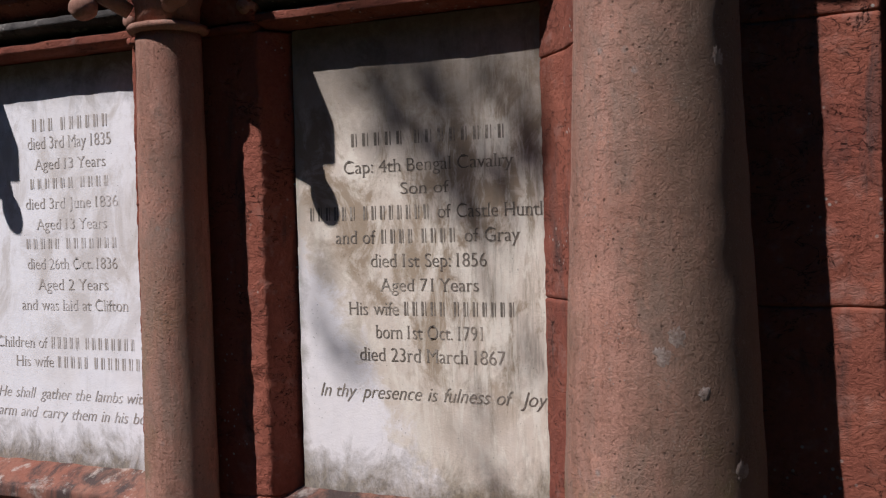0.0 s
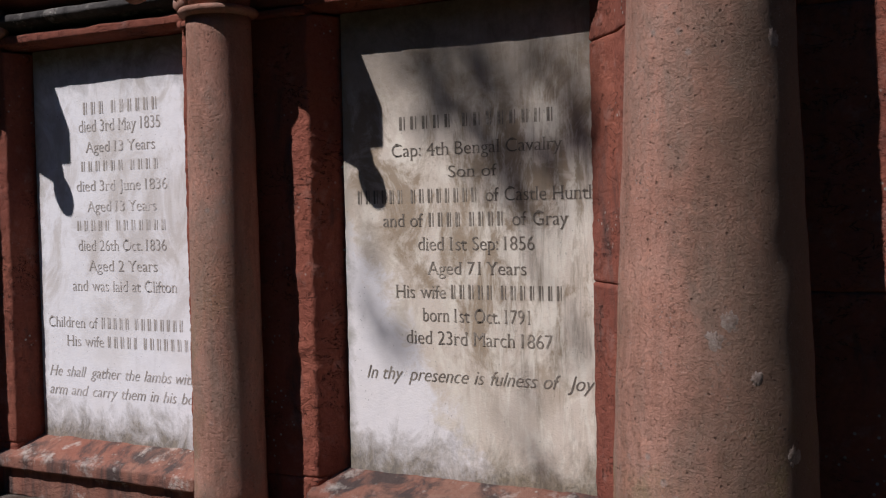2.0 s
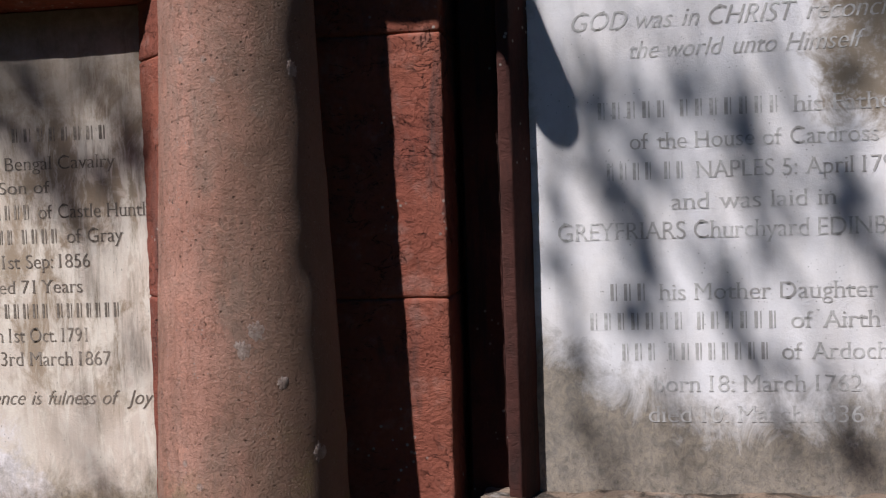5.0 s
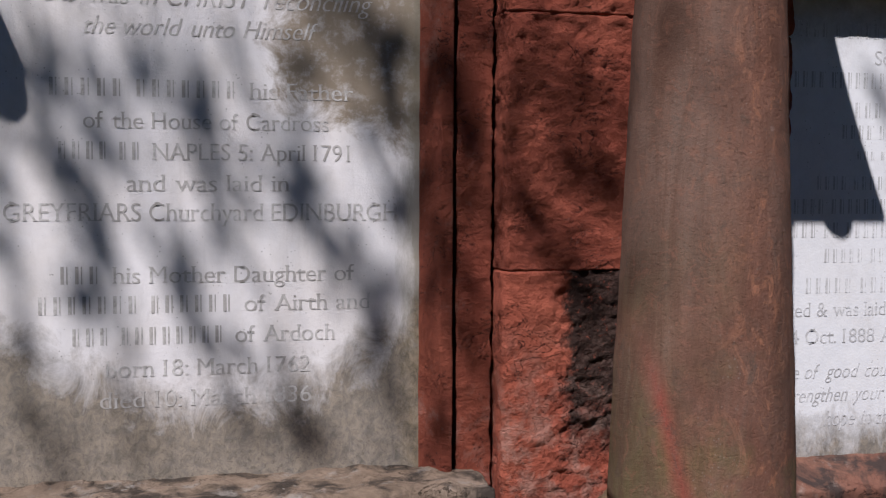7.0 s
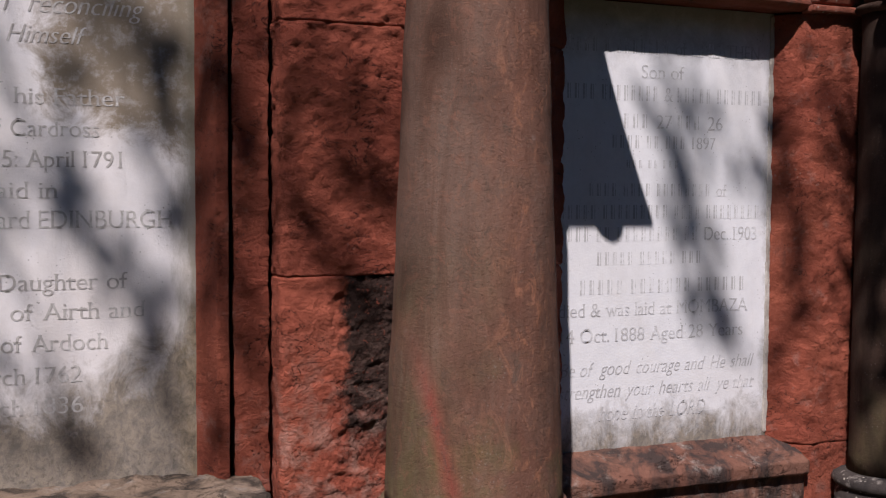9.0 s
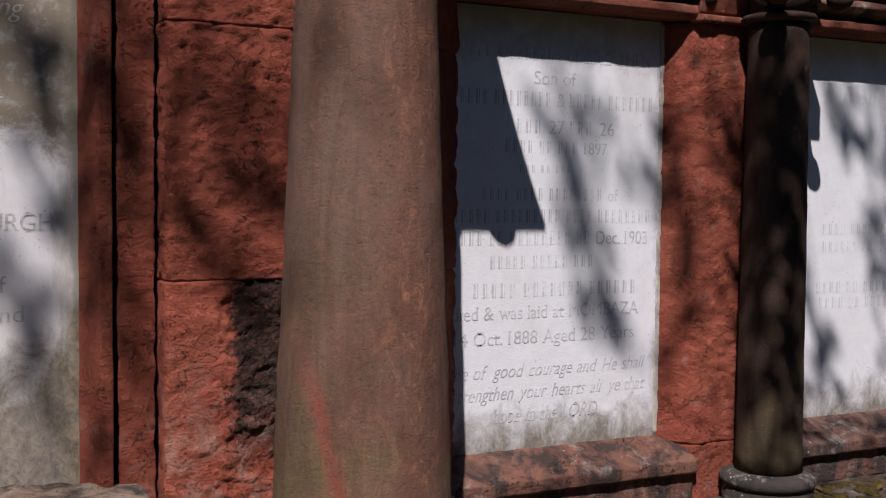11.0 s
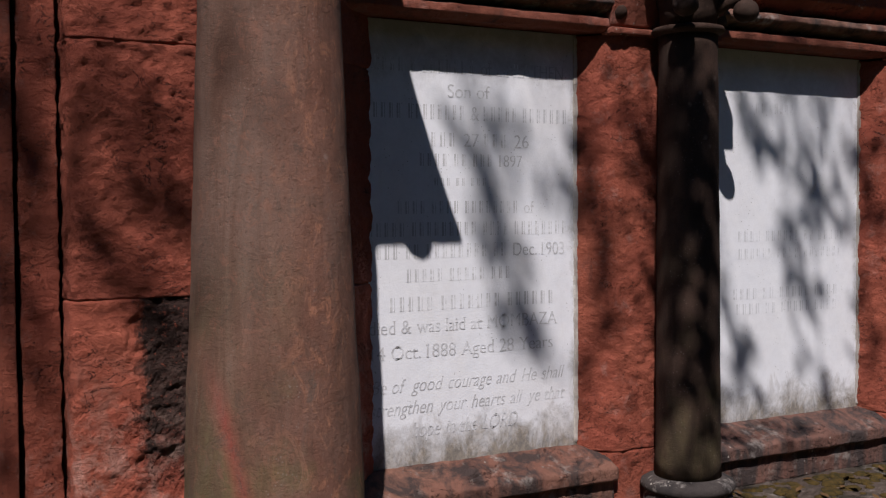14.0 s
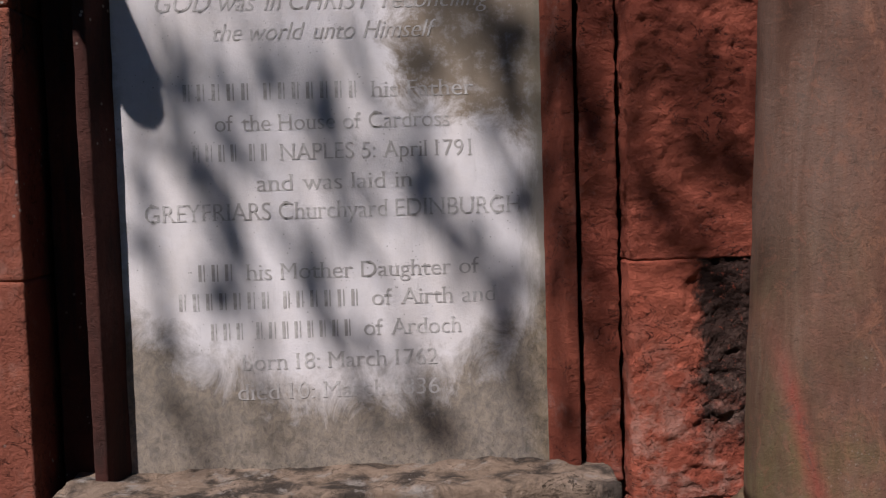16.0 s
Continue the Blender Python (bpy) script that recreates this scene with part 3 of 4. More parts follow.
# ---- columns ----
def crocket(x, y, z, out, r=0.042):
    """A bulb at the end of a short curling stem."""
    b = bmesh.new()
    bmesh.ops.create_icosphere(b, subdivisions=3, radius=r)
    for v in b.verts:
        n = v.co.normalized()
        v.co *= 1 + 0.06 * noise.noise(n * 3 + Vector((x, y, 0)))
        v.co.z *= 0.92
    bmesh.ops.transform(b, matrix=Matrix.Translation((x, y, z)), verts=b.verts)
    stem = bmesh.ops.create_cone(b, cap_ends=True, segments=12, radius1=r * 0.55, radius2=r * 0.75, depth=r * 3.4)["verts"]
    d = Vector((out[0], out[1], 0.9)).normalized()
    m = Matrix.Translation(Vector((x, y, z)) - Vector((out[0], out[1], 0)) * r * 1.2 + Vector((0, 0, r * 0.7)))
    bmesh.ops.transform(b, matrix=m @ d.to_track_quat("Z", "Y").to_matrix().to_4x4(), verts=stem)
    return b


def abacus_block(cx, front, back, half, z0, thin, thick):
    """A slab whose top slopes down to a thin front edge; its sides are a little hollow."""
    bm = bmesh.new()
    n = 12
    plan = [(cx - half + 0.02 * math.sin(math.pi * k / n), back + (front - back) * k / n) for k in range(n + 1)]
    plan += [(2 * cx - x, y) for x, y in reversed(plan)]
    low = [bm.verts.new((x, y, z0)) for x, y in plan]
    top = [bm.verts.new((x, y, z0 + thick + (thin - thick) * (y - back) / (front - back))) for x, y in plan]
    for i in range(len(plan)):
        k = (i + 1) % len(plan)
        bm.faces.new((low[i], low[k], top[k], top[i]))
    bm.faces.new(low[::-1])
    bm.faces.new(top)
    bmesh.ops.recalc_face_normals(bm, faces=bm.faces)
    return bm


def big_column(s, lift, half, slab, knob):
    cx, cy = s * 1.415, -0.36
    name = "stout tapered brown sandstone column, worn and lichen-spotted"
    col = empty("column", (cx, cy, 0.40), name, "column", "large columns")
    shaft = smooth_profile([(0.272, 0.70), (0.262, 1.0), (0.236, 1.6), (0.215, 2.15), (0.203, 2.56 + lift)], 0.04)
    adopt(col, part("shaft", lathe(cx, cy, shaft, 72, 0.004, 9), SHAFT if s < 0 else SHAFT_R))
    base = [(0.34, 0.40), (0.34, 0.56), (0.33, 0.58), (0.345, 0.62), (0.33, 0.66), (0.29, 0.69), (0.285, 0.705)]
    adopt(col, part("base", lathe(cx, cy, base, 64), SHAFT_R))
    cap = [(0.20, 2.55), (0.225, 2.565), (0.23, 2.585), (0.205, 2.60), (0.21, 2.63), (0.25, 2.72), (0.31, 2.86)]
    cap = [(r, z + lift) for r, z in cap]
    adopt(col, part("capital", lathe(cx, cy, cap, 48), SHAFT_R))
    adopt(col, part("abacus", abacus_block(cx, cy - half, -0.27, half, slab, 0.025, 0.25), STONE, smooth=False))
    for dx in (-1, 1):
        adopt(col, part("crocket", crocket(cx + dx * knob[0], cy - knob[1], knob[2], (dx, -1), 0.065), SHAFT_R))
        adopt(col, part("crocket", crocket(cx + dx * 0.20, cy + 0.20, 2.72 + lift, (dx, 1), 0.07), SHAFT_R))
    return col


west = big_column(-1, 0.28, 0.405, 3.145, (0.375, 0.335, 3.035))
big_column(1, 0.0, 0.365, 2.865, (0.265, 0.21, 2.68))


def lichen_patch(angle, z, size):
    """A thin crust that follows the shaft's curve."""
    cx, cy, r0 = -1.415, -0.36, 0.262 - (z - 1.0) * 0.0425
    bm = bmesh.new()
    mid = None
    rings = []
    for j in range(4):
        ring = []
        for i in range(30):
            t = 2 * math.pi * i / 30
            k = size * j / 3 * (1 + 0.5 * noise.noise(Vector((math.cos(t) * 1.5, math.sin(t) * 1.5, z * 9))) + 0.45 * noise.noise(Vector((math.cos(t) * 5, math.sin(t) * 5, z * 9))))
            a = radians(angle) + k * math.cos(t) / r0
            h = z + k * 1.25 * math.sin(t)
            bulge = 0.004 * noise.noise(Vector((cx + r0 * math.cos(a), cy + r0 * math.sin(a), h)) * 9)
            r = r0 + bulge + (0.0018, 0.0017, 0.0014, -0.0004)[j]
            ring.append((cx + r * math.cos(a), cy + r * math.sin(a), h))
            if j == 0:
                break
        rings.append([bm.verts.new(p) for p in ring])
    for i in range(30):
        bm.faces.new((rings[0][0], rings[1][i], rings[1][(i + 1) % 30]))
        for a, b in zip(rings[1:], rings[2:]):
            bm.faces.new((a[i], b[i], b[(i + 1) % 30], a[(i + 1) % 30]))
    bmesh.ops.recalc_face_normals(bm, faces=bm.faces)
    return bm


for angle, z, size in ((-75, 1.287, 0.021), (-66.6, 1.332, 0.021), (-51.7, 1.192, 0.016), (-31.3, 2.015, 0.024), (-29, 0.99, 0.022)):
    adopt(west, part("lichen_patch", lichen_patch(angle, z, size), LICHEN, label="pale grey lichen crust"))


def small_column(cx, mat, label, half):
    cy = -0.12
    col = empty("column", (cx, cy, 0.30), label, "column", "small columns")
    shaft = smooth_profile([(0.134, 0.555), (0.130, 0.70), (0.124, 1.5), (0.116, 2.33)], 0.05)
    adopt(col, part("shaft", lathe(cx, cy, shaft, 48, 0.003, 9), mat))
    base = [(0.175, 0.30), (0.178, 0.488), (0.165, 0.498), (0.182, 0.508), (0.190, 0.525), (0.182, 0.545), (0.155, 0.558), (0.134, 0.562)]
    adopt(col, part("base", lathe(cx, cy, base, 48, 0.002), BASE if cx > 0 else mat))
    ring = [(0.115, 2.322), (0.138, 2.328), (0.146, 2.34), (0.138, 2.352), (0.115, 2.358)]
    adopt(col, part("astragal", lathe(cx, cy, ring, 48), mat))
    cap = [(0.112, 2.355), (0.115, 2.42), (0.14, 2.50), (0.19, 2.56), (0.21, 2.58)]
    adopt(col, part("capital", lathe(cx, cy, cap, 40), mat))
    q = rounded([(cx - half, cy - half), (cx + half, cy - half), (cx + half, 0.05), (cx - half, 0.05)], 0.015)
    adopt(col, part("abacus", upright(q, 2.58, 2.72, amp=0.002), STONE))
    for dx in (-0.135, 0.135):
        adopt(col, part("crocket", crocket(cx + math.copysign(half - 0.035, dx), cy - half + 0.03, 2.41, (math.copysign(1, dx), -1), 0.050), mat))
        adopt(col, part("crocket", crocket(cx + dx * 1.95, 0.0, 2.42, (math.copysign(1, dx), 0)), mat))
    return col


for cx in (-4.80, -3.25):
    small_column(cx, SHAFT, "slender red sandstone column with a crocketed capital", 0.235)
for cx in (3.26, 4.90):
    small_column(cx, DARK_SHAFT, "slender dark brown sandstone column with a crocketed capital", 0.19)


# ---- marble tablets with their inscriptions ----
def glyphs(text, shear):
    """The outlines of a word, with thick uprights, thin level strokes and hairline serifs at the ends of its stems."""
    cu = bpy.data.curves.new("letters", "FONT")
    cu.body, cu.size, cu.shear, cu.offset = text, 1.0, shear, -0.016
    ob = new("letters", cu)
    me = bpy.data.meshes.new_from_object(ob.evaluated_get(bpy.context.evaluated_depsgraph_get()))
    bpy.data.objects.remove(ob)
    bpy.data.curves.remove(cu)
    reach = 0.02 if shear else 0.055
    thin = bmesh.new()
    thin.from_mesh(me)
    bpy.data.meshes.remove(me)
    out = bmesh.new()
    for k, dx in enumerate((-0.017, 0.017)):
        made = {v: out.verts.new((v.co.x + dx, v.co.y, 0.01 * k)) for v in thin.verts}
        for f in thin.faces:
            out.faces.new([made[v] for v in f.verts])
    for e in thin.edges:
        a, b = e.verts[0].co, e.verts[1].co
        if len(e.link_faces) != 1 or abs(a.y - b.y) > 0.012 or not 0.035 < abs(a.x - b.x) < 0.15:
            continue
        x0, x1, y0 = min(a.x, b.x) - reach, max(a.x, b.x) + reach, (a.y + b.y) / 2
        inward = 0.034 if e.link_faces[0].calc_center_median().y > y0 else -0.034
        out.faces.new([out.verts.new(p) for p in ((x0, y0, 0.02), (x1, y0, 0.02), (x1, y0 + inward, 0.02), (x0, y0 + inward, 0.02))])
    thin.free()
    return out


def inscription_line(z, x0, x1, h, text, y):
    """One line: words as letters, what is not to be read as bars, fitted between x0 and x1."""
    shear = 0.35 if text.startswith("/") else 0.0
    rng = random.Random(int(z * 1000) + len(text))
    bm = bmesh.new()
    pen = 0.0
    for word in text.lstrip("/").split(" "):
        if set(word) == {"#"}:
            for k in range(len(word)):
                gap = rng.uniform(0.19, 0.25)
                for a, b in ((pen, pen + 0.13), (pen + gap, pen + gap + 0.05)):
                    bm.faces.new([bm.verts.new(p) for p in ((a, 0.0, 0), (b, 0.0, 0), (b, 0.70, 0), (a, 0.70, 0))])
                pen += gap + 0.33
            pen += 0.30
        else:
            fresh = glyphs(word.strip("#") or word, shear)
            lo, hi = min(v.co.x for v in fresh.verts), max(v.co.x for v in fresh.verts)
            made = {v: bm.verts.new((v.co.x + pen - lo, v.co.y, v.co.z)) for v in fresh.verts}
            for f in fresh.faces:
                bm.faces.new([made[v] for v in f.verts])
            fresh.free()
            pen += hi - lo + 0.34
    width = max(v.co.x for v in bm.verts)
    for v in bm.verts:
        v.co = Vector((x0 + v.co.x / width * (x1 - x0), y - 0.0012 - v.co.z * 0.02, z + (v.co.y - 0.35) / 0.70 * h))
    return bm


def tablet(x0, x1, z0, z1, y, mat, label, lines, ink):
    slab = along(rounded([(y + 0.05, z0), (y, z0), (y, z1), (y + 0.05, z1)], 0.003, 2), x0, x1, step=0.1, edge_step=0.1, inset=0.003)
    thing = part("memorial_tablet", slab, mat, smooth=False)
    tagged(thing, label, "tablet", "memorial tablets")
    if x0 > 1:
        # pale mortar along the side that the light reaches
        bead = upright(rounded([(x1 - 0.022, y + 0.01), (x1 - 0.022, y - 0.005), (x1 - 0.004, y - 0.007), (x1 - 0.004, y + 0.01)], 0.003), z0 + 0.03, z1 - 0.01, step=0.02, edge_step=0.01, amp=0.005, freq=24, seed=x0)
        part("mortar_bead", bead, PALE_MORTAR, thing, "crumbling pale mortar joint")
    for z, a, b, h, text in lines:
        tagged(part("inscription", inscription_line(z, a, b, h, text, y), ink, thing, "line of incised lettering", smooth=False), kind="stuff")
    return thing


LINES_A = [
    (2.074, -4.176, -3.770, 0.051, "### ######"),
    (2.001, -4.205, -3.752, 0.051, "died 3rd May 1835"),
    (1.913, -4.170, -3.782, 0.046, "Aged 13 Years"),
    (1.832, -4.197, -3.773, 0.042, "###### ####"),
    (1.751, -4.227, -3.725, 0.046, "died 3rd June 1836"),
    (1.665, -4.171, -3.786, 0.046, "Aged 13 Years"),
    (1.584, -4.231, -3.741, 0.042, "##### #######"),
    (1.502, -4.228, -3.738, 0.047, "died 26th Oct. 1836"),
    (1.416, -4.173, -3.789, 0.047, "Aged 2 Years"),
    (1.332, -4.269, -3.688, 0.047, "and was laid at Clifton"),
    (1.175, -4.419, -3.591, 0.047, "Children of ##### ######## &"),
    (1.096, -4.314, -3.641, 0.047, "His wife ##### #######"),
    (0.964, -4.423, -3.507, 0.047, "/He shall gather the lambs with his"),
    (0.884, -4.427, -3.501, 0.047, "/arm and carry them in his bosom"),
]
LINES_B = [
    (1.925, -2.640, -2.056, 0.046, "##### ########"),
    (1.831, -2.673, -2.022, 0.046, "Cap: 4th Bengal Cavalry"),
    (1.751, -2.448, -2.260, 0.042, "Son of"),
    (1.668, -2.820, -1.894, 0.048, "###### ######## of Castle Huntly"),
    (1.585, -2.715, -2.006, 0.048, "and of #### #### of Gray"),
    (1.502, -2.573, -2.128, 0.048, "died 1st Sep: 1856"),
    (1.417, -2.539, -2.159, 0.046, "Aged 71 Years"),
    (1.334, -2.668, -2.034, 0.048, "His wife ##### #######"),
    (1.253, -2.561, -2.149, 0.049, "born 1st Oct. 1791"),
    (1.173, -2.628, -2.069, 0.049, "died 23rd March 1867"),
    (1.041, -2.797, -1.923, 0.049, "/In thy presence is fulness of Joy"),
]
LINES_C = [
    (2.175, -0.505, 0.492, 0.056, "/GOD was in CHRIST reconciling"),
    (2.086, -0.337, 0.329, 0.053, "/the world unto Himself"),
    (1.908, -0.434, 0.433, 0.050, "##### ####### his Father"),
    (1.816, -0.343, 0.359, 0.050, "of the House of Cardross"),
    (1.727, -0.412, 0.424, 0.051, "#### ## NAPLES 5: April 1791"),
    (1.636, -0.227, 0.242, 0.051, "and was laid in"),
    (1.551, -0.562, 0.570, 0.054, "GREYFRIARS Churchyard EDINBURGH"),
    (1.368, -0.411, 0.437, 0.051, "### his Mother Daughter of"),
    (1.281, -0.473, 0.486, 0.051, "####### ###### of Airth and"),
    (1.189, -0.381, 0.378, 0.051, "### ######## of Ardoch"),
    (1.094, -0.292, 0.302, 0.051, "born 18: March 1762"),
    (1.003, -0.307, 0.305, 0.052, "died 10: March 1836"),
]
LINES_D = [
    (2.177, 1.957, 2.826, 0.055, "##### # ####### of LINLATHEN"),
    (2.086, 2.294, 2.481, 0.051, "Son of"),
    (2.004, 1.953, 2.836, 0.055, "##### ######## & ##### #######"),
    (1.902, 2.222, 2.658, 0.052, "### 27 ### ##26"),
    (1.825, 2.174, 2.627, 0.047, "#### ## ### 1897"),
    (1.743, 2.235, 2.459, 0.030, "### ## ###"),
    (1.647, 2.080, 2.682, 0.047, "#### #### ######## of"),
    (1.565, 1.958, 2.833, 0.052, "##### ######### #### ########"),
    (1.483, 1.958, 2.826, 0.052, "#### ## ######## ## Dec. 1903"),
    (1.393, 2.116, 2.565, 0.047, "##### ##### ###"),
    (1.288, 2.046, 2.768, 0.052, "##### ####### ######"),
    (1.205, 1.958, 2.791, 0.052, "died & was laid at MOMBAZA"),
    (1.110, 1.965, 2.770, 0.052, "14 Oct. 1888 Aged 28 Years"),
    (0.986, 1.966, 2.827, 0.052, "/Be of good courage and He shall"),
    (0.903, 1.959, 2.828, 0.052, "/strengthen your hearts all ye that"),
    (0.817, 2.130, 2.602, 0.057, "/hope in the LORD"),
]
LINES_E = [
    (2.081, 3.873, 4.101, 0.045, "## #####"),
    (1.509, 3.768, 4.433, 0.046, "#### ###### ## #####"),
    (1.431, 3.770, 4.416, 0.046, "###### #### #######"),
    (1.252, 3.740, 4.391, 0.047, "#### ## ##### ####"),
    (1.184, 3.758, 4.386, 0.047, "#### ## ##### ####"),
]
tablet(*BOX_A, 0.11, MARBLE_A, "white marble memorial tablet, brown-clouded, with dark incised letters", LINES_A, INK_GREY)
tablet(*BOX_B, 0.11, MARBLE_B, "cream marble memorial tablet, heavily stained, with dark incised letters", LINES_B, INK)
tablet(*BOX_C, 0.0, MARBLE_C, "large grey-white marble tablet, green-grey with algae at its foot", LINES_C, INK_WORN)
tablet(*BOX_D, 0.125, MARBLE_D, "white marble memorial tablet with faint incised letters", LINES_D, INK_FAINT)
tablet(*BOX_E, 0.125, MARBLE_E, "white marble memorial tablet, its letters almost worn away", LINES_E, INK_LOST)


# ---- the trees that shade the wall ----
def branch(bm, a, b, r0, r1, seg=8, bends=6, wob=0.1):
    rows = []
    a, b = Vector(a), Vector(b)
    d = (b - a).normalized()
    q = d.to_track_quat("Z", "Y").to_matrix()
    for k in range(bends + 1):
        u = k / bends
        c = a + (b - a) * u + wob * u * (1 - u) * 4 * Vector((noise.noise(a * 3 + Vector((u * 2, 0, 0))), noise.noise(a * 3 + Vector((0, u * 2, 5))), noise.noise(a + Vector((9, u, 0)))))
        r = r0 + (r1 - r0) * u
        rows.append([bm.verts.new(c + q @ Vector((r * math.cos(2 * math.pi * i / seg), r * math.sin(2 * math.pi * i / seg), 0))) for i in range(seg)])
    for s, t in zip(rows, rows[1:]):
        for i in range(seg):
            bm.faces.new((s[i], s[(i + 1) % seg], t[(i + 1) % seg], t[i]))


def leaf(bm, at, size, rng):
    d = Vector((rng.gauss(0, 1), rng.gauss(0, 1), rng.gauss(-0.4, 0.8))).normalized()
    side = d.cross(Vector((rng.gauss(0, 1), rng.gauss(0, 1), rng.gauss(0, 1)))).normalized() * size * 0.3
    tip = at + d * size
    m = at + d * size * 0.45
    bm.faces.new([bm.verts.new(p) for p in (at, m + side, tip, m - side)])


def spray(wood, crown, start, end, leaves, spread, rng):
    """A drooping twig with leaves along it."""
    branch(wood, start, end, 0.012, 0.004, 5, 5, 0.08)
    for k in range(leaves):
        u = rng.random()
        p = start.lerp(end, u) + Vector((rng.gauss(0, spread), rng.gauss(0, spread), rng.gauss(0, spread)))
        leaf(crown, p, rng.uniform(0.07, 0.12), rng)


def shade_tree(targets, seed, label):
    """A tree on the sunny side: one long limb reaches past the wall's top, and thin twigs droop from it in the sun's way.
    Places are given as the point of the wall (x, height) that they shade."""
    rng = random.Random(seed)
    wood, crown = bmesh.new(), bmesh.new()

    def above(x, z, away):
        return Vector((x, 0, z)) - RAY * away

    fork = above(-6.6, 5.2, 9.5)
    foot = Vector((fork.x - 2.6, fork.y - 1.6, 0))
    branch(wood, foot, fork, 0.34, 0.15, 14, 10, 0.3)
    branch(wood, fork, fork + Vector((-1.5, -1.2, 3.5)), 0.15, 0.05, 10, 6, 0.3)
    tip = above(5.4, 3.75, 9.5)
    branch(wood, fork, tip, 0.10, 0.02, 8, 24, 0.3)
    for x, z, dx, dz, leaves, spread, away in targets:
        far = away + rng.uniform(-0.3, 0.3)
        a, b = above(x - dx / 2, z + dz / 2, far), above(x + dx / 2, z - dz / 2, far)
        spray(wood, crown, a, b, leaves, spread, rng)
        u = max(0.05, min(0.98, (x - dx - 0.3 + 6.6) / 12.0))
        branch(wood, fork.lerp(tip, u), a, 0.009, 0.004, 5, 8, 0.15)
    for k in range(900):
        u = rng.uniform(-0.2, 1.0)
        a = fork.lerp(tip, u) - RAY * rng.uniform(-0.5, 2.5) + Vector((rng.gauss(0, 0.8), 0, abs(rng.gauss(1.6, 0.8)) + 0.7))
        for j in range(7):
            leaf(crown, a + Vector((rng.gauss(0, .14), rng.gauss(0, .14), rng.gauss(0, .14))), rng.uniform(0.08, 0.13), rng)
    tree = empty("tree", foot, label, "tree")
    adopt(tree, part("trunk", wood, BARK), part("crown", crown, LEAF, smooth=False))
    return tree


# x and height on the wall of a twig's shade, its run along and down, its leaves, their looseness, and its distance
SHADE_WEST = [
    (-2.61, 2.25, 0.05, 0.19, 18, 0.046, 10), (-2.35, 2.22, 0.08, 0.21, 20, 0.046, 10), (-2.09, 2.25, 0.06, 0.12, 11, 0.034, 10),
    (-2.45, 2.22, 0.1, 0.16, 20, 0.057, 10), (-2.25, 2.07, 0.11, 0.29, 30, 0.057, 10), (-2.39, 2.01, 0.06, 0.25, 20, 0.046, 10),
    (-2.24, 1.84, 0.05, 0.25, 13, 0.034, 10), (-2.0, 2.11, 0.03, 0.18, 12, 0.04, 10), (-2.77, 1.37, 0.11, 0.13, 11, 0.029, 10),
    (-2.05, 1.34, 0.06, 0.18, 6, 0.057, 10), (-2.23, 1.05, 0.04, 0.26, 4, 0.046, 10), (-2.12, 2.04, 0.09, 0.24, 15, 0.057, 10),
]
SHADE_CENTRE = [
    (-0.24, 1.81, 0.11, 0.3, 6, 0.038, 8.5), (-0.16, 1.94, 0.11, 0.23, 6, 0.038, 8.5), (-0.0, 1.72, 0.07, 0.22, 5, 0.028, 8.5),
    (0.32, 1.49, 0.1, 0.17, 6, 0.038, 8.5), (-0.23, 1.33, 0.08, 0.22, 6, 0.038, 8.5), (-0.04, 1.34, 0.07, 0.24, 5, 0.028, 8.5),
    (-0.35, 1.34, 0.08, 0.23, 6, 0.038, 8.5), (0.14, 1.01, 0.08, 0.28, 6, 0.038, 8.5), (-0.23, 1.0, 0.06, 0.24, 6, 0.038, 8.5),
    (0.52, 1.66, 0.09, 0.17, 7, 0.038, 8.5), (0.57, 0.9, 0.05, 0.2, 6, 0.038, 8.5), (-0.55, 1.62, 0.07, 0.25, 6, 0.028, 8.5),
    (0.6, 1.76, 0.05, 0.31, 11, 0.028, 8.5), (0.34, 2.12, 0.07, 0.1, 10, 0.038, 8.5), (0.53, 2.04, 0.09, 0.13, 11, 0.038, 8.5),
    (-0.51, 1.91, 0.09, 0.16, 16, 0.043, 8.5), (-0.4, 1.74, 0.16, 0.17, 28, 0.052, 8.5), (-0.38, 1.59, 0.08, 0.2, 17, 0.038, 8.5),
    (-0.37, 1.94, 0.05, 0.13, 7, 0.038, 8.5), (-0.04, 1.85, 0.13, 0.31, 16, 0.033, 8.5), (0.07, 1.54, 0.08, 0.27, 10, 0.028, 8.5),
    (-0.0, 1.1, 0.08, 0.14, 8, 0.033, 8.5), (0.26, 1.69, 0.15, 0.17, 26, 0.052, 8.5), (0.11, 1.97, 0.05, 0.08, 8, 0.038, 8.5),
    (0.51, 2.05, 0.07, 0.13, 14, 0.038, 8.5), (0.48, 1.35, 0.23, 0.28, 17, 0.038, 8.5), (0.52, 1.12, 0.09, 0.14, 9, 0.038, 8.5),
    (-0.15, 1.46, 0.05, 0.14, 6, 0.028, 8.5), (-0.5, 1.25, 0.05, 0.24, 7, 0.038, 8.5), (-0.48, 0.91, 0.05, 0.17, 8, 0.038, 8.5),
    (0.32, 0.88, 0.05, 0.18, 7, 0.038, 8.5), (0.16, 1.26, 0.07, 0.29, 5, 0.028, 8.5),
]
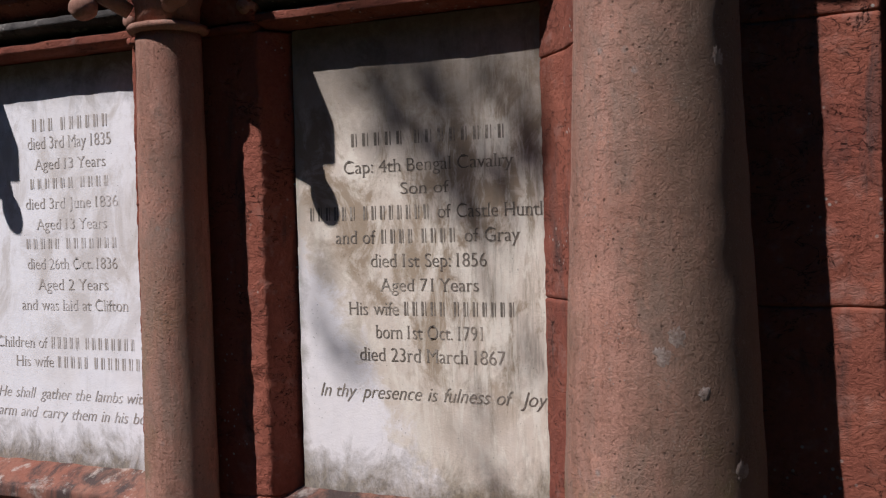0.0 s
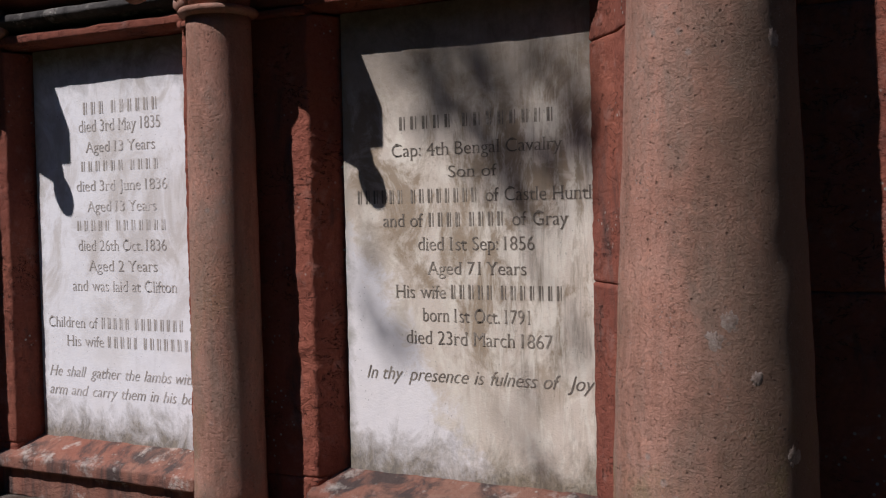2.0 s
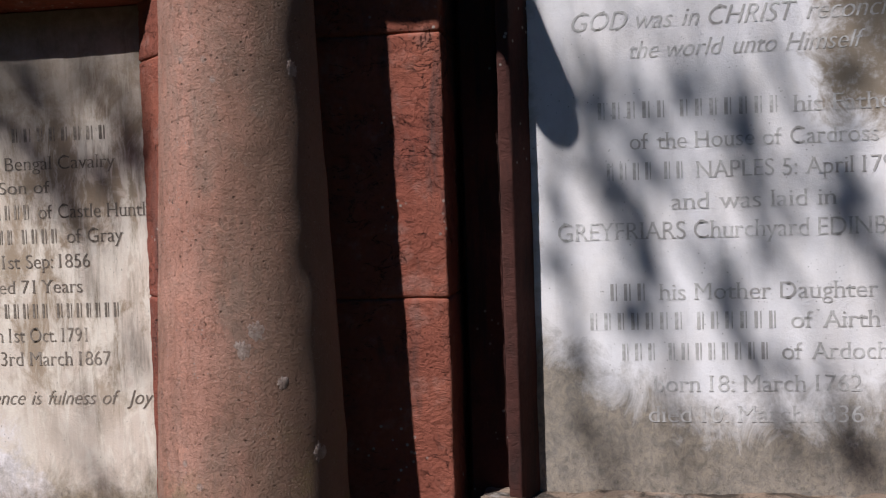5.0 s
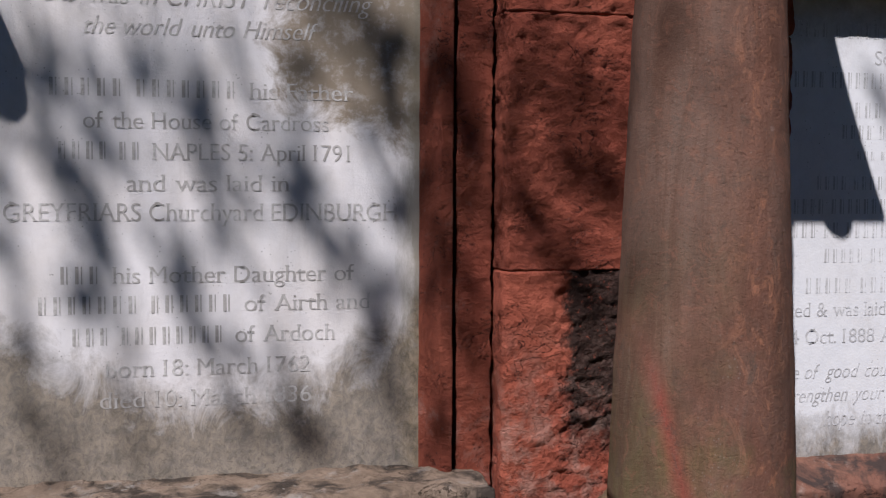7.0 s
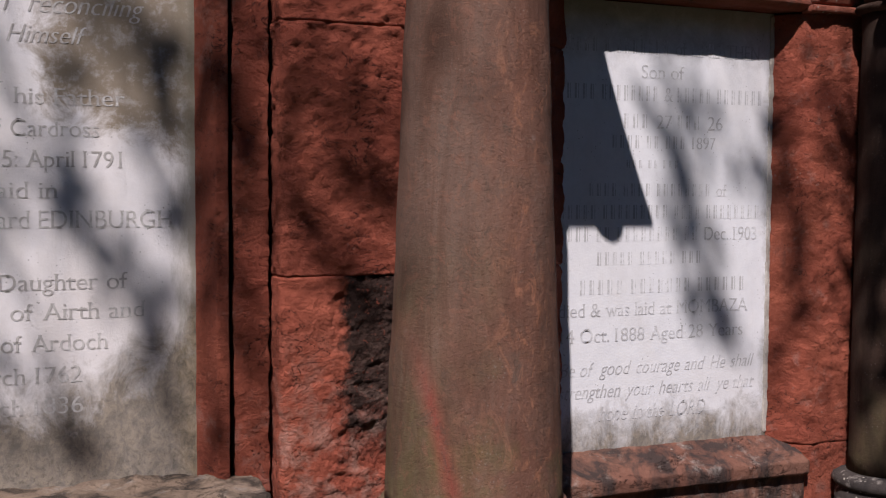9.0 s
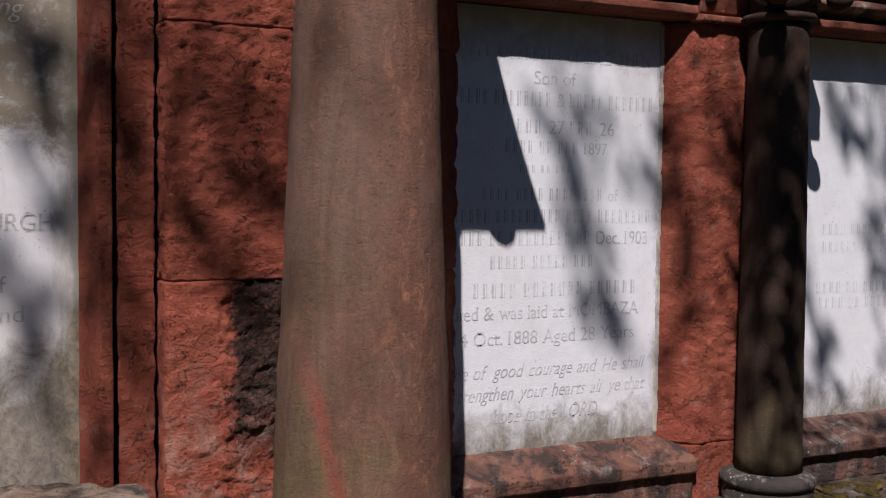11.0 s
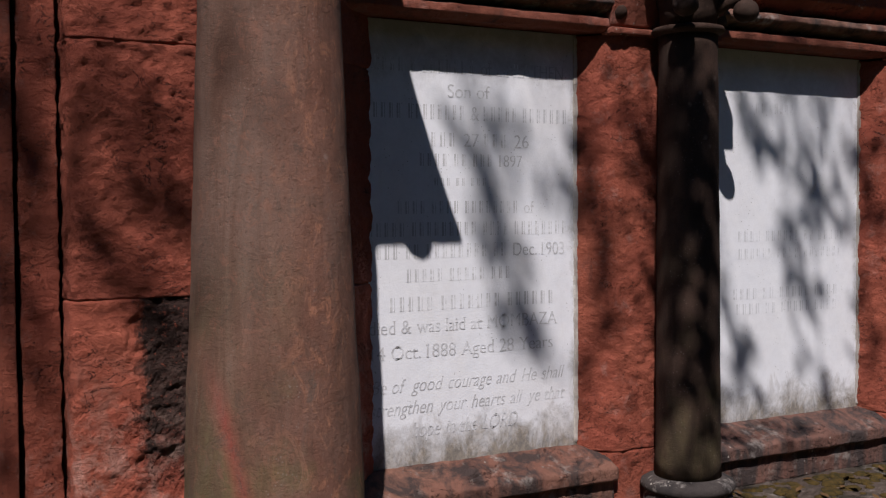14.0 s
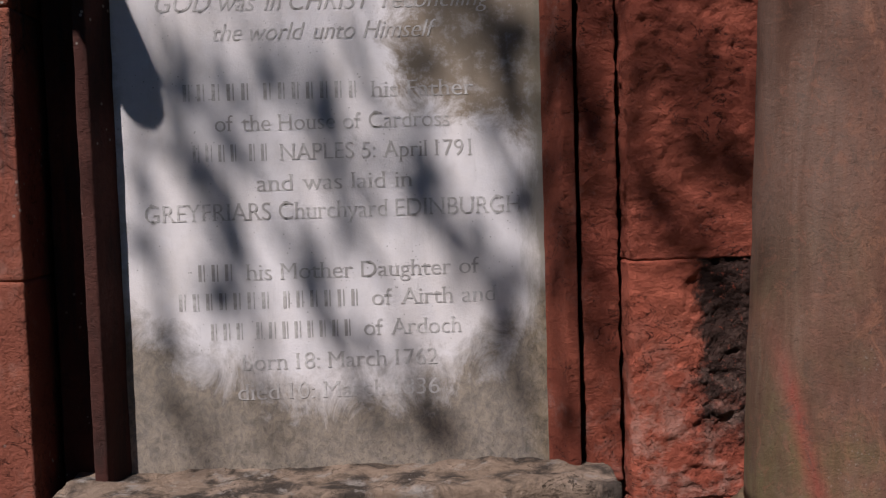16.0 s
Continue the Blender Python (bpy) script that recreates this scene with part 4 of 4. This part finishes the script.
SHADE_PIER = [
    (0.73, 1.76, 0.01, 0.37, 19, 0.029, 9), (0.73, 1.4, 0.06, 0.29, 16, 0.034, 9), (0.75, 1.12, 0.05, 0.17, 9, 0.029, 9),
    (0.74, 0.78, 0.03, 0.19, 9, 0.034, 9), (0.84, 1.92, 0.03, 0.34, 22, 0.034, 9), (0.86, 1.58, 0.07, 0.34, 19, 0.034, 9),
    (0.83, 0.93, 0.02, 0.3, 11, 0.034, 9), (1.08, 1.71, 0.05, 0.22, 15, 0.034, 9), (1.13, 1.55, 0.05, 0.14, 9, 0.034, 9),
    (1.23, 1.67, 0.07, 0.2, 15, 0.034, 9), (1.27, 1.4, 0.09, 0.31, 19, 0.04, 9), (1.09, 1.22, 0.13, 0.17, 15, 0.04, 9),
    (1.01, 1.55, 0.03, 0.37, 10, 0.029, 9), (1.59, 1.18, 0.05, 0.15, 5, 0.092, 14), (1.5, 0.59, 0.0, 0.23, 5, 0.069, 14),
]
SHADE_EAST = [
    (2.37, 2.03, 0.12, 0.21, 16, 0.034, 8.5), (2.41, 1.8, 0.08, 0.24, 24, 0.034, 8.5), (2.48, 1.6, 0.05, 0.2, 18, 0.029, 8.5),
    (2.53, 1.43, 0.05, 0.22, 13, 0.023, 8.5), (2.54, 2.03, 0.08, 0.22, 16, 0.034, 8.5), (2.62, 1.34, 0.03, 0.18, 5, 0.023, 8.5),
    (2.46, 1.33, 0.08, 0.12, 6, 0.023, 8.5), (2.72, 1.88, 0.06, 0.23, 6, 0.029, 8.5), (2.86, 2.02, 0.07, 0.2, 18, 0.023, 8),
    (2.89, 1.63, 0.09, 0.4, 32, 0.034, 8), (2.93, 1.33, 0.06, 0.25, 12, 0.023, 8), (2.87, 1.12, 0.04, 0.18, 5, 0.023, 8),
    (3.06, 2.05, 0.04, 0.11, 6, 0.023, 8),
]
SHADE_END = [
    (3.75, 2.2, 0.14, 0.19, 10, 0.021, 7), (3.88, 2.07, 0.11, 0.18, 8, 0.018, 7), (3.93, 2.16, 0.07, 0.2, 6, 0.017, 7),
    (4.13, 2.05, 0.12, 0.18, 13, 0.023, 7), (4.1, 1.87, 0.12, 0.23, 17, 0.025, 7), (4.19, 1.85, 0.08, 0.16, 6, 0.018, 7),
    (4.36, 1.84, 0.12, 0.19, 10, 0.023, 7), (4.35, 2.08, 0.04, 0.13, 4, 0.017, 7), (4.03, 1.62, 0.11, 0.26, 18, 0.025, 7),
    (4.11, 1.5, 0.06, 0.19, 8, 0.018, 7), (4.07, 1.24, 0.11, 0.19, 7, 0.021, 7), (4.24, 1.0, 0.06, 0.17, 5, 0.021, 7),
    (3.69, 1.25, 0.17, 0.21, 13, 0.023, 7), (3.72, 1.07, 0.11, 0.16, 7, 0.023, 7), (3.75, 2.32, 0.07, 0.12, 7, 0.023, 7),
    (4.23, 2.26, 0.1, 0.18, 8, 0.021, 7), (4.0, 2.3, 0.07, 0.11, 6, 0.021, 7), (3.86, 0.7, 0.45, 0.06, 18, 0.034, 6),
    (4.48, 1.9, 0.05, 0.44, 14, 0.029, 6), (4.5, 1.22, 0.05, 0.4, 12, 0.029, 6), (3.32, 1.72, 0.23, 0.34, 126, 0.09, 6),
    (3.34, 1.35, 0.21, 0.37, 126, 0.09, 6), (3.36, 0.97, 0.18, 0.41, 79, 0.09, 6), (3.38, 0.59, 0.15, 0.37, 54, 0.09, 6),
]
shade_tree(SHADE_WEST + SHADE_CENTRE + SHADE_PIER + SHADE_EAST + SHADE_END, 3, "tall leafy churchyard tree with long drooping twigs")


def unseen_woods():
    """An unseen belt of trees, added to hold back low skylight, behind the camera and at both ends of the wall."""
    rng = random.Random(21)
    bm = bmesh.new()
    for k in range(30000):
        a = rng.uniform(math.radians(160), math.radians(380))
        # closer at the west end, to dim the skylight on the west tablets
        r = rng.uniform(15, 24) if a > math.radians(188) else rng.uniform(10, 16)
        h = rng.uniform(0, 1) ** 0.8 * (11 + 3 * noise.noise(Vector((a * 4, 0, 0))))
        leaf(bm, Vector((r * math.cos(a), r * math.sin(a) - 1, h)), rng.uniform(0.7, 1.3), rng)
    return bm


tagged(part("unseen_woods", unseen_woods(), LEAF, smooth=False), "unseen dark belt of trees, added to hold back low skylight", "woods", kind="stuff")


# ---- moss and dead leaves on the ledge at the foot of the wall ----
def moss_cushions(x0, x1):
    rng = random.Random(5)
    bm = bmesh.new()
    for k in range(240):
        x, y = rng.uniform(x0, x1), -0.05 - abs(rng.gauss(0, 0.16))
        r = rng.uniform(0.008, 0.028)
        vs = bmesh.ops.create_icosphere(bm, subdivisions=2, radius=r)["verts"]
        for v in vs:
            v.co *= 1 + 0.35 * noise.noise(v.co * 60 + Vector((x * 9, 0, 0)))
            v.co = Vector((x + v.co.x * 1.5, y + v.co.y * 1.2, 0.432 + 0.045 * y + v.co.z * 0.55))
    return bm


def fallen_leaves(x0, x1):
    rng = random.Random(6)
    bm = bmesh.new()
    for k in range(70):
        x, y = rng.uniform(x0, x1), rng.uniform(-0.5, -0.05)
        a, r = rng.uniform(0, 6.28), rng.uniform(0.015, 0.035)
        d, e = Vector((math.cos(a), math.sin(a), rng.uniform(-0.2, 0.3))) * r, Vector((-math.sin(a), math.cos(a), rng.uniform(-0.3, 0.3))) * r * 0.45
        c = Vector((x, y, 0.440 + 0.045 * y + r * 0.3))
        bm.faces.new([bm.verts.new(p) for p in (c - d, c + e, c + d, c - e)])
    return bm


tagged(part("moss", moss_cushions(3.3, 5.2), MOSS), "brown-green moss cushions on the worn stone ledge", "moss", kind="stuff")
tagged(part("fallen_leaves", fallen_leaves(3.3, 5.2), LITTER, smooth=False), "dry brown leaves scattered on the ledge", "leaves", kind="stuff")
